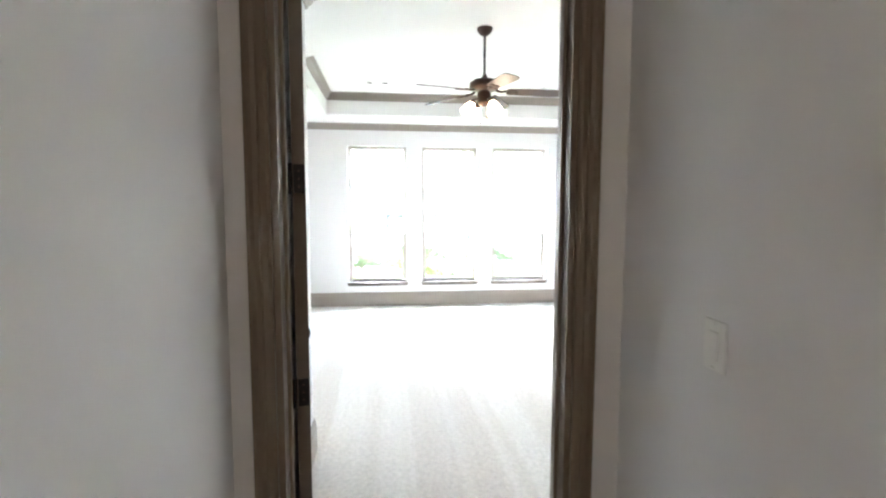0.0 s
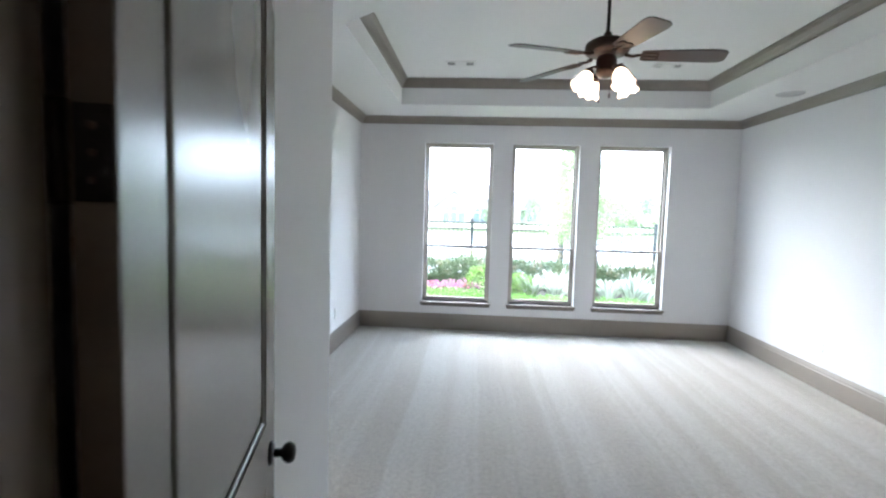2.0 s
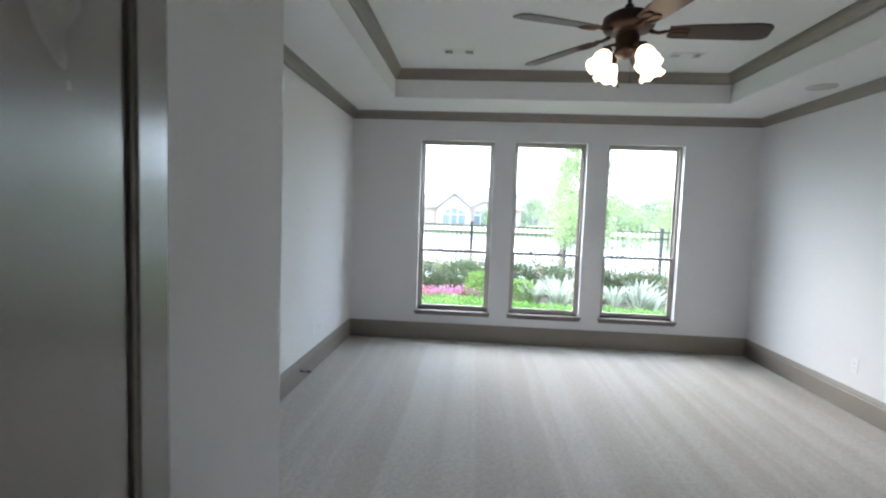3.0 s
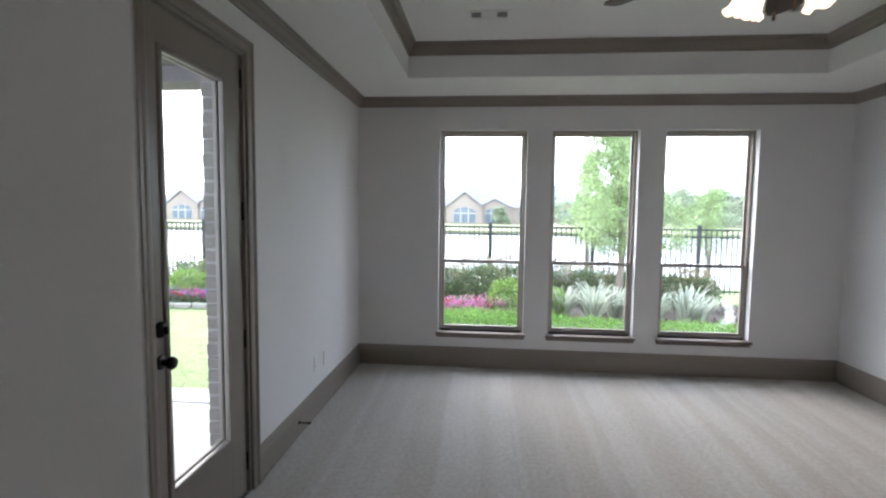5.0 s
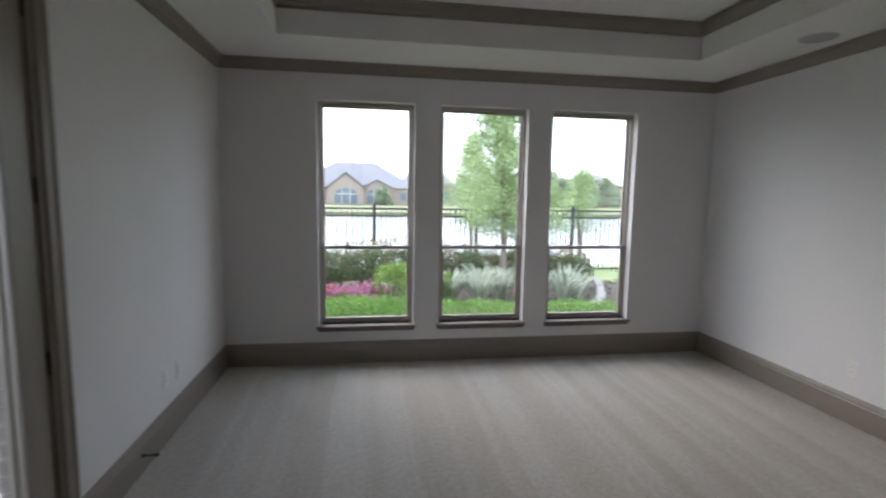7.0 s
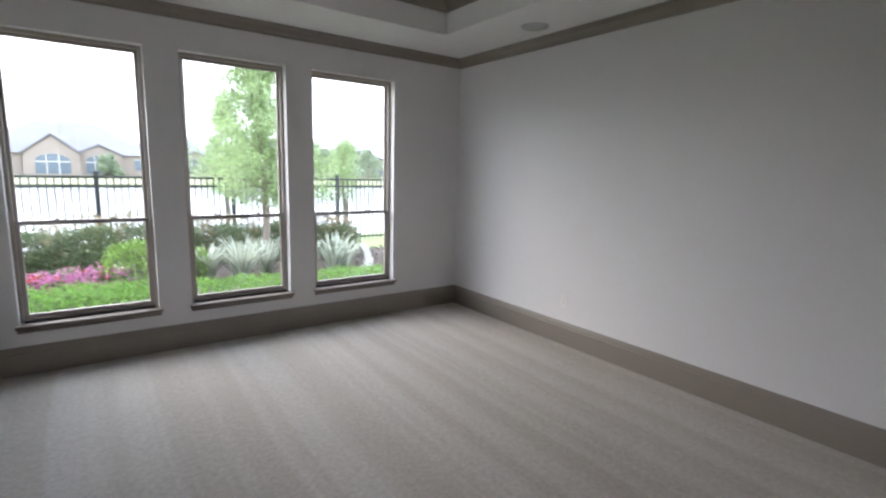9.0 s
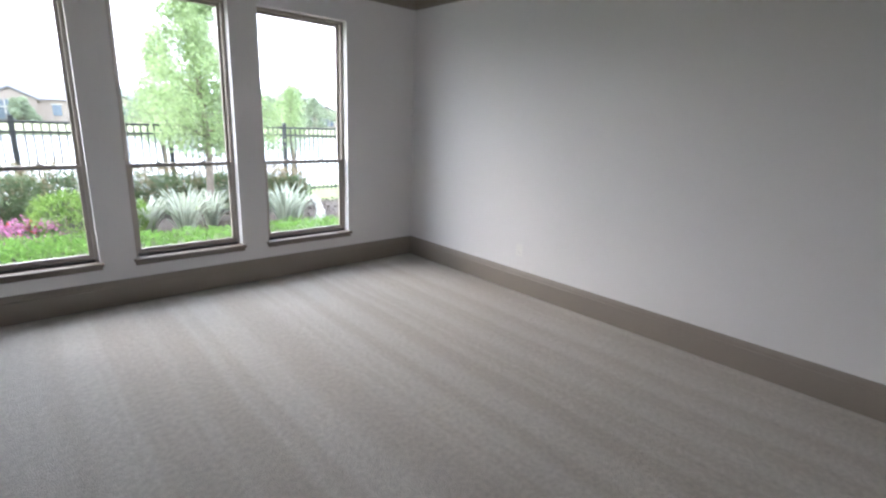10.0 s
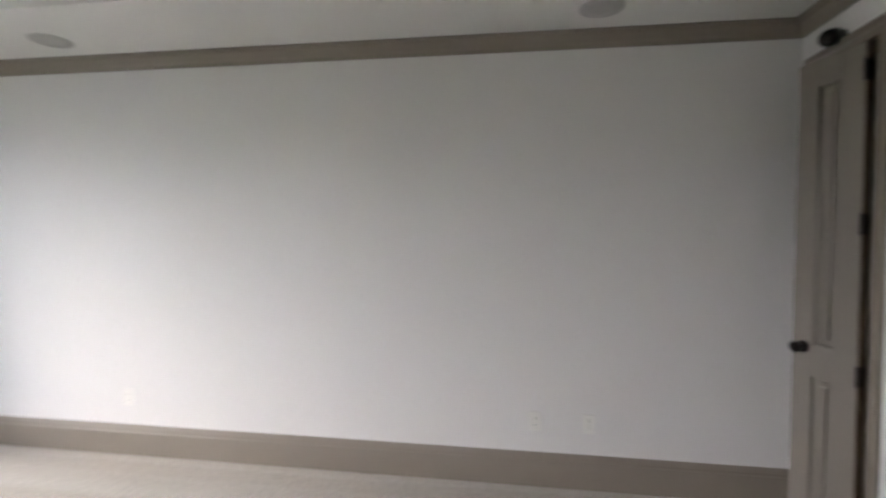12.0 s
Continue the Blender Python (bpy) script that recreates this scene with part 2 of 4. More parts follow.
def tube(bm, pts, radii, seg=8):
    """A round, tapered tube through points."""
    pts = [Vector(p) for p in pts]
    rings = []
    for i, p in enumerate(pts):
        d = (pts[min(i + 1, len(pts) - 1)] - pts[max(i - 1, 0)]).normalized()
        a = d.orthogonal().normalized()
        b = d.cross(a)
        rings.append([bm.verts.new(p + radii[i] * (math.cos(2 * math.pi * k / seg) * a + math.sin(2 * math.pi * k / seg) * b)) for k in range(seg)])
    for a, b in zip(rings, rings[1:]):
        best = min(range(seg), key=lambda s: sum((a[k].co - b[(k + s) % seg].co).length for k in range(seg)))
        for k in range(seg):
            bm.faces.new((a[k], a[(k + 1) % seg], b[(k + 1 + best) % seg], b[(k + best) % seg]))
    bm.faces.new(rings[0][::-1]), bm.faces.new(rings[-1])


def slab_wall(u0, u1, z0, z1, thick0, thick1, holes, along):
    """A wall with thickness, along x or y, with rectangular openings (u0, u1, z0, z1) cut through it."""
    us = sorted({u0, u1, *(h[0] for h in holes), *(h[1] for h in holes)})
    zs = sorted({z0, z1, *(h[2] for h in holes), *(h[3] for h in holes)})
    us, zs = [u for u in us if u0 <= u <= u1], [z for z in zs if z0 <= z <= z1]
    solid = {}
    for i in range(len(us) - 1):
        for k in range(len(zs) - 1):
            uc, zc = (us[i] + us[i + 1]) / 2, (zs[k] + zs[k + 1]) / 2
            solid[i, k] = not any(h[0] < uc < h[1] and h[2] < zc < h[3] for h in holes)
    bm = bmesh.new()
    cache = {}

    def vert(u, t, z):
        key = (u, t, z)
        if key not in cache:
            cache[key] = bm.verts.new((u, t, z) if along == "x" else (t, u, z))
        return cache[key]

    def quad(*c):
        bm.faces.new([vert(*p) for p in c])

    for (i, k), s in solid.items():
        if not s:
            continue
        a, b, c, d = us[i], us[i + 1], zs[k], zs[k + 1]
        for t in (thick0, thick1):
            quad((a, t, c), (b, t, c), (b, t, d), (a, t, d))
        for di, dk, p, q in ((-1, 0, (a, c), (a, d)), (1, 0, (b, c), (b, d)), (0, -1, (a, c), (b, c)), (0, 1, (a, d), (b, d))):
            if not solid.get((i + di, k + dk), False):
                quad((p[0], thick0, p[1]), (p[0], thick1, p[1]), (q[0], thick1, q[1]), (q[0], thick0, q[1]))
    return bm


def offset_line(pts, d, closed):
    """The plan polyline moved d metres to its left, with mitred corners."""
    out, n = [], len(pts)
    for i in range(n):
        p = Vector(pts[i])
        prev = Vector(pts[i - 1]) if closed or i > 0 else None
        nxt = Vector(pts[(i + 1) % n]) if closed or i < n - 1 else None
        ns = []
        for a, b in ((prev, p), (p, nxt)):
            if a is not None and b is not None:
                e = (b - a).normalized()
                ns.append(Vector((-e.y, e.x)))
        if len(ns) == 2:
            s = ns[0] + ns[1]
            out.append(p + s * (d * 2 / s.length_squared) if s.length > 0.01 else p + ns[0] * d)
        else:
            out.append(p + ns[0] * d)
    return out


def moulding(pts, profile, closed=False):
    """A profile of (distance from the wall, height) swept along a plan line whose left is the room."""
    bm = bmesh.new()
    lines = [[bm.verts.new((q.x, q.y, z)) for q in offset_line(pts, d, closed)] for d, z in profile]
    n, m = len(pts), len(profile)
    for j in range(m):
        a, b = lines[j], lines[(j + 1) % m]
        for i in range(n if closed else n - 1):
            bm.faces.new((a[i], a[(i + 1) % n], b[(i + 1) % n], b[i]))
    if not closed:
        bm.faces.new([l[0] for l in lines]), bm.faces.new([l[-1] for l in lines][::-1])
    return bm


CASE_W = 0.066
CASING = [(0.0, 0.0), (0.0, 0.011), (0.012, 0.016), (0.03, 0.016), (0.04, 0.012), (0.055, 0.014), (0.068, 0.023), (0.078, 0.023), (0.078, 0.0)]


def casing(u0, u1, top, wall, way, along):
    """Moulded casing round three sides of an opening, mitred at its head; way is +1 or -1 along the wall's normal."""
    bm = bmesh.new()
    rows = []
    for w, t in CASING:
        w *= CASE_W / 0.078
        line = [(u0 - w, 0.0), (u0 - w, top + w), (u1 + w, top + w), (u1 + w, 0.0)]
        rows.append([bm.verts.new((u, wall + way * t, z) if along == "x" else (wall + way * t, u, z)) for u, z in line])
    for a, b in zip(rows, rows[1:]):
        for i in range(3):
            bm.faces.new((a[i], a[i + 1], b[i + 1], b[i]))
    return bm


def jamb(u0, u1, top, a, b, along, thick=0.02):
    """The lining of a door opening, three boards."""
    bm = bmesh.new()
    for r in ((u0, u0 + thick, 0, top), (u1 - thick, u1, 0, top), (u0 + thick, u1 - thick, top - thick, top)):
        if along == "x":
            box(bm, r[0], r[1], a, b, r[2], r[3])
        else:
            box(bm, a, b, r[0], r[1], r[2], r[3])
    return bm


# ---- the room's plan, in metres ----
XW, XE, YS, YN = -1.054, 3.618, 4.19, 10.0
JX, JY, NOOK = -0.10, 5.57, -0.22
YH, HX0, HX1 = 4.07, -0.10, 1.09
SOFFIT, TRAY = 2.735, 3.01
DOOR_H = 2.44
CARPET = 0.03
E0, E1 = 0.03, 0.93
D0, D1 = 6.875, 7.65
C0, C1 = 3.03, 3.50
WINS = [(-0.234, 0.63), (0.871, 1.70), (1.941, 2.795)]
WZ0, WZ1 = 0.380, 2.422
TRAY_LINE = [(-0.437, 9.277), (-0.437, 6.93), (0.55, 6.12), (0.55, 4.97), (2.897, 4.97), (2.897, 9.277)]


def structure(name, bm, material, label, category):
    return tagged(part(name, bm, material), label, category, kind="structure")


# ---- large structure ----
structure("floor", boxed(XW - 0.15, XE + 0.15, 0.6, YN + 0.1, -0.2, CARPET), M_CARPET, "light beige cut-pile carpet with vacuum bands", "carpet")
structure("wall_north", slab_wall(XW - 0.15, XE + 0.15, -0.2, 3.2, YN, YN + 0.2, [(a, b, WZ0 - 0.02, WZ1) for a, b in WINS], "x"), M_WALL, "pale greige painted wall with three tall window openings", "wall")
structure("wall_west", slab_wall(JY - 0.3, YN, -0.2, 3.2, XW - 0.15, XW, [(D0, D1, 0.0, DOOR_H)], "y"), M_WALL, "pale greige painted wall with a patio door opening", "wall")
structure("wall_east", slab_wall(0.6, YN, -0.2, 3.2, XE, XE + 0.15, [], "y"), M_WALL, "long plain pale greige painted wall", "wall")
structure("wall_south", slab_wall(NOOK, XE, -0.2, 3.2, YH, YS, [(E0, E1, 0.0, DOOR_H), (C0, C1, 0.0, DOOR_H)], "x"), M_WALL, "pale greige painted wall with two door openings", "wall")
bm = bmesh.new()
box(bm, XW, NOOK, YS, JY, -0.2, 3.2)
box(bm, NOOK, JX, YS, 5.04, 2.5, 3.2)
box(bm, NOOK, JX, 5.04, JY, -0.2, 3.2)
edge = [e for e in bm.edges if all(abs(v.co.x - JX) < 1e-4 and abs(v.co.y - JY) < 1e-4 for v in e.verts)]
bmesh.ops.bevel(bm, geom=edge, offset=0.022, segments=5, affect="EDGES", profile=0.5)
structure("wall_jut", bm, M_WALL, "pale greige wall block with a rounded bullnose corner", "wall")
structure("wall_hall_west", boxed(HX0 - 0.12, HX0, 0.7, YH, -0.2, 3.0), M_WALL, "plain greige hallway wall", "wall")
structure("wall_hall_east", boxed(HX1, HX1 + 0.12, 0.7, YH, -0.2, 3.0), M_WALL, "plain greige hallway wall beside the doorway", "wall")
structure("wall_hall_south", boxed(HX0 - 0.12, HX1 + 0.12, 0.55, 0.7, -0.2, 3.0), M_WALL, "plain greige wall closing the hallway", "wall")
# unseen wall, added so that no skylight leaks in through the closet
structure("wall_closet_south", boxed(HX1 + 0.12, XE, 2.85, 3.0, -0.2, 3.2), M_WALL, "unseen plain wall added to keep daylight out of the closet", "wall")

bm = bmesh.new()
outer = [(XW, YN), (XW, YH), (XE, YH), (XE, YN)]
ring_o = [bm.verts.new((x, y, SOFFIT)) for x, y in outer]
ring_i = [bm.verts.new((x, y, SOFFIT)) for x, y in TRAY_LINE]
ring_t = [bm.verts.new((x, y, TRAY)) for x, y in TRAY_LINE]
for quad in ((ring_o[0], ring_o[1], ring_i[1], ring_i[0]), (ring_o[1], ring_i[3], ring_i[2], ring_i[1]), (ring_o[1], ring_o[2], ring_i[4], ring_i[3]), (ring_o[2], ring_o[3], ring_i[5], ring_i[4]), (ring_o[3], ring_o[0], ring_i[0], ring_i[5])):
    bm.faces.new(quad)
for i in range(6):
    bm.faces.new((ring_i[i], ring_i[(i + 1) % 6], ring_t[(i + 1) % 6], ring_t[i]))
bm.faces.new(ring_t)
box(bm, XW - 0.15, XE + 0.15, 0.55, YN + 0.2, 3.2, 3.3)
box(bm, HX0, HX1, 0.7, YH, SOFFIT, 2.85)
structure("ceiling", bm, M_CEIL, "white painted tray ceiling with a stepped recess", "ceiling")

BASE = [(0.0, 0.0), (0.016, 0.0), (0.016, 0.186), (0.0125, 0.193), (0.0125, 0.206), (0.008, 0.224), (0.004, 0.238), (0.0, 0.238)]
CW = CASE_W
for name, line in (("baseboard_east", [(E1 + CW, YS), (C0 - CW, YS)]), ("baseboard_main", [(C1 + CW, YS), (XE, YS), (XE, YN), (XW, YN), (XW, D1 + CW)]),
                   ("baseboard_west", [(XW, D0 - CW), (XW, JY), (JX, JY), (JX, 5.04), (NOOK, 5.04), (NOOK, YS), (E0 - CW, YS)]), ("baseboard_hall_west", [(HX0, YH), (HX0, 0.7)]), ("baseboard_hall_east", [(HX1, 0.7), (HX1, YH)])):
    structure(name, moulding(line, BASE), M_TRIM, "tall taupe painted baseboard with a moulded cap", "baseboard")


def crown_profile(z, h, d):
    return [(0.0, z - h), (0.012, z - h), (0.016, z - h * 0.82), (0.03, z - h * 0.66), (d * 0.62, z - h * 0.30), (d * 0.78, z - h * 0.22), (d * 0.82, z - h * 0.12), (d, z - h * 0.10), (d, z - 0.001), (0.0, z - 0.001)]


structure("trim_crown_wall", moulding([(XE, YS), (XE, YN), (XW, YN), (XW, JY), (JX, JY), (JX, YS)], crown_profile(SOFFIT, 0.09, 0.075), True), M_TRIM, "taupe crown moulding where the walls meet the soffit", "crown moulding")
structure("trim_crown_tray", moulding(TRAY_LINE, crown_profile(TRAY, 0.095, 0.075), True), M_TRIM, "taupe crown moulding round the top of the ceiling recess", "crown moulding")
structure("trim_casing_entry_hall", casing(E0, E1, DOOR_H, YH, -1, "x"), M_TRIMSHADE, "moulded door casing on the hallway side, its shade put into a browner colour", "door casing")
structure("trim_casing_entry_room", casing(E0, E1, DOOR_H, YS, 1, "x"), M_TRIM, "taupe moulded door casing on the room side", "door casing")
structure("trim_jamb_entry", jamb(E0, E1, DOOR_H, YH, YS, "x"), M_TRIMSHADE, "door jamb with its shade put into a dark brown colour", "door jamb")
bm = bmesh.new()
for r in ((E0 + 0.02, E0 + 0.032, 0, DOOR_H - 0.02), (E1 - 0.032, E1 - 0.02, 0, DOOR_H - 0.02), (E0 + 0.032, E1 - 0.032, DOOR_H - 0.032, DOOR_H - 0.02)):
    box(bm, r[0], r[1], YH + 0.05, YS - 0.045, r[2], r[3], 0.002)
structure("trim_stop_entry", bm, M_TRIMSHADE, "thin door stop strip in the same shaded brown", "door stop")
structure("trim_casing_patio", casing(D0, D1, DOOR_H, XW, 1, "y"), M_TRIM, "taupe moulded casing round the patio door", "door casing")
structure("trim_jamb_patio", jamb(D0, D1, DOOR_H, XW - 0.15, XW, "y"), M_TRIM, "taupe painted patio door jamb", "door jamb")
structure("trim_casing_closet", casing(C0, C1, DOOR_H, YS, 1, "x"), M_TRIM, "taupe moulded casing round the narrow door", "door casing")
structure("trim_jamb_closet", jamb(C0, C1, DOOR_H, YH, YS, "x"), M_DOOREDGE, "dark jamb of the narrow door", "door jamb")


# ---- doors ----
def knob(parent, at, way, material=M_BLACK):
    """A round door knob on its rose, its axis along way."""
    m = Matrix.Translation(at) @ Vector((0, 0, 1)).rotation_difference(Vector(way)).to_matrix().to_4x4()
    k = part("knob", lathe([(0.011, 0.0), (0.011, 0.028), (0.020, 0.034), (0.027, 0.044), (0.028, 0.052), (0.022, 0.062), (0.008, 0.066)], 20, m=m), material, parent, "dark bronze round knob", True)
    part("rose", lathe([(0.031, 0.0), (0.031, 0.005), (0.026, 0.009), (0.012, 0.011)], 24, m=m), material, k, smooth=True)
    return k


def panel_door(name, label, width, height, at, turn, kz=0.92):
    """A two-panel door leaf hung at its local origin, along +x, 40 mm thick on its -y side."""
    d = thing(name, label, "door", at, turn, kind="structure")
    st, t = 0.115, 0.04
    for a, b in ((0.0, st), (width - st, width)):
        part("stile", boxed(a, b, -t, 0, CARPET + 0.008, height, bevel=0.0015), M_DOOR, d)
    rails = ((CARPET + 0.008, 0.24), (0.86, 1.02), (height - 0.13, height))
    for a, b in rails:
        part("rail", boxed(st, width - st, -t, 0, a, b), M_DOOR, d)
    for a, b in ((0.24, 0.86), (1.02, height - 0.13)):
        bm = boxed(st, width - st, -t + 0.014, -0.014, a, b)
        for y0, y1 in ((-0.014, -0.005), (-t + 0.005, -t + 0.014)):
            box(bm, st + 0.034, width - st - 0.034, y0, y1, a + 0.034, b - 0.034, 0.006, 2)
        part("panel", bm, M_DOOR, d)
        bm = bmesh.new()
        for y in (-0.004, -t + 0.004):
            for r in ((st, st + 0.01, a, b), (width - st - 0.01, width - st, a, b), (st + 0.01, width - st - 0.01, a, a + 0.01), (st + 0.01, width - st - 0.01, b - 0.01, b)):
                box(bm, r[0], r[1], min(y, -0.014 if y > -0.02 else y), max(y, -t + 0.014 if y < -0.02 else y), r[2], r[3], 0.003)
        part("panel_moulding", bm, M_DOOR, d)
    part("hinge_edge", boxed(-0.003, 0.0, -t, 0, CARPET + 0.008, height), M_DOOREDGE, d, "dark hinge edge")
    for z in (0.24, 0.925, 1.61, 2.29):
        h = part("hinge", boxed(-0.0055, -0.003, -t + 0.002, -0.004, z - 0.045, z + 0.045), M_BLACK, d, "dark bronze hinge")
        bm = lathe([(0.0075, z - 0.048), (0.0075, z + 0.048)], 10, m=Matrix.Translation((-0.006, 0.007, 0)))
        part("barrel", bm, M_BLACK, h, smooth=True)
        for dz in (-0.025, 0.0, 0.025):
            part("screw", lathe([(0.004, 0.0), (0.003, 0.001)], 8, m=Matrix.Translation((-0.0056, -0.02, z + dz)) @ pose(0, 0, 0, 0, -90, 0)), M_BRONZE, h)
    knob(d, (width - 0.065, 0.0, kz), (0, 1, 0))
    knob(d, (width - 0.065, -t, kz), (0, -1, 0))
    part("latch_plate", boxed(width, width + 0.0015, -t / 2 - 0.012, -t / 2 + 0.012, kz - 0.03, kz + 0.03), M_BLACK, d)
    return d


panel_door("door_1", "taupe two-panel door swung wide open against the wall", 0.845, DOOR_H - 0.025, (E0 + 0.033, YS + 0.012, 0), 103.5)
panel_door("door_3", "narrow taupe panel door standing ajar near the room corner", 0.345, DOOR_H - 0.025, (C0 + 0.022, YS + 0.044, 0), 16, 1.0)


def patio_door():
    """A full-lite exterior door: stiles and rails round one tall pane, hung on its far edge."""
    d = thing("door_2", "closed taupe full-glass patio door with dark bronze knob and deadbolt", "door", (XW, 0, 0), 0, kind="structure")
    a, b, g0, g1, z0, z1 = D0 + 0.022, D1 - 0.022, D0 + 0.095, D1 - 0.165, 0.385, 2.27
    xb, xf = -0.062, -0.018
    for p, q in ((a, g0), (g1, b)):
        part("stile", boxed(xb, xf, p, q, 0.015, DOOR_H - 0.024, bevel=0.0015), M_TRIM, d)
    for p, q in ((0.015, z0), (z1, DOOR_H - 0.024)):
        part("rail", boxed(xb, xf, g0, g1, p, q), M_TRIM, d)
    pane = part("pane", boxed(-0.045, -0.039, g0 + 0.01, g1 - 0.01, z0 + 0.01, z1 - 0.01), M_GLASS, d, "clear glass pane")
    pane.visible_shadow = False
    for x0, x1 in ((-0.039, -0.008), (-0.072, -0.045)):
        bm = bmesh.new()
        w = 0.03
        for r in ((g0, g0 + w, z0, z1), (g1 - w, g1, z0, z1), (g0 + w, g1 - w, z0, z0 + w), (g0 + w, g1 - w, z1 - w, z1)):
            box(bm, x0, x1, r[0], r[1], r[2], r[3], 0.008, 2)
        part("glazing_bead", bm, M_TRIM, d)
    knob(d, (xf, a + 0.045, 0.985), (1, 0, 0))
    bolt = part("deadbolt", lathe([(0.034, 0.0), (0.034, 0.010), (0.026, 0.020), (0.012, 0.022)], 24, m=Matrix.Translation((xf, a + 0.045, 1.12)) @ pose(0, 0, 0, 0, 90, 0)), M_BLACK, d, "dark bronze deadbolt", True)
    part("thumb_turn", boxed(xf + 0.02, xf + 0.038, a + 0.04, a + 0.05, 1.103, 1.137, bevel=0.003), M_BLACK, bolt)
    for z in (0.21, 0.905, 1.605, 2.30):
        part("hinge", lathe([(0.007, z - 0.05), (0.007, z + 0.05)], 10, m=Matrix.Translation((xf + 0.006, b + 0.003, 0))), M_BLACK, d, "dark bronze hinge", True)
    part("threshold", boxed(-0.16, -0.002, D0, D1, 0.0, CARPET + 0.008, bevel=0.004), M_BLACK, d, "dark metal threshold")
    return d


patio_door()


# ---- windows ----
def window(name, x0, x1):
    """A single-hung window set back in its opening, with a moulded stool below."""
    w = thing(name, "tall tan single-hung window with a taupe sill", "window", (0, YN, 0), 0, kind="structure")
    z0, z1, rail = WZ0 + 0.012, WZ1, 1.105
    f = 0.026

    def ring(p, q, a, b, y0, y1, width, mesh_bevel=0.003):
        bm = bmesh.new()
        for r in ((p, p + width, a, b), (q - width, q, a, b), (p + width, q - width, a, a + width), (p + width, q - width, b - width, b)):
            box(bm, r[0], r[1], y0, y1, r[2], r[3], mesh_bevel)
        return bm

    part("window_frame", ring(x0, x1, z0, z1, 0.075, 0.155, f), M_VINYL, w)
    up = part("upper_sash", ring(x0 + f, x1 - f, rail - 0.015, z1 - f, 0.118, 0.145, 0.022), M_VINYL, w)
    low = part("lower_sash", ring(x0 + f, x1 - f, z0 + f, rail + 0.02, 0.085, 0.113, 0.028), M_VINYL, w)
    for parent, a, b, y in ((up, rail + 0.005, z1 - f - 0.02, 0.131), (low, z0 + f + 0.026, rail - 0.006, 0.099)):
        p = part("pane", boxed(x0 + f + 0.02, x1 - f - 0.02, y - 0.002, y + 0.002, a, b), M_GLASS, parent)
        p.visible_shadow = False
    for k in (0.3, 0.7):
        xk = x0 + (x1 - x0) * k
        part("sash_lock", boxed(xk - 0.02, xk + 0.02, 0.088, 0.11, rail + 0.02, rail + 0.032, bevel=0.003), M_VINYL, low)
    part("bottom_track", boxed(x0 + f, x1 - f, 0.04, 0.085, z0, z0 + 0.016, bevel=0.002), M_BLACK, w, "dark bottom track")
    sill = part("window_sill", boxed(x0 - 0.022, x1 + 0.022, -0.042, -0.001, WZ0 - 0.014, WZ0 + 0.014, bevel=0.007, seg=3), M_SILL, w, "taupe rounded sill")
    part("sill_board", boxed(x0 + 0.001, x1 - 0.001, -0.001, 0.19, WZ0 - 0.014, WZ0 + 0.0135), M_SILL, sill)
    part("apron", boxed(x0 - 0.012, x1 + 0.012, -0.020, -0.001, WZ0 - 0.042, WZ0 - 0.014, bevel=0.004), M_SILL, sill)


for i, (a, b) in enumerate(WINS):
    window("window_%d" % (i + 1), a, b)


# ---- ceiling fan ----
FAN = (1.17, 6.77)


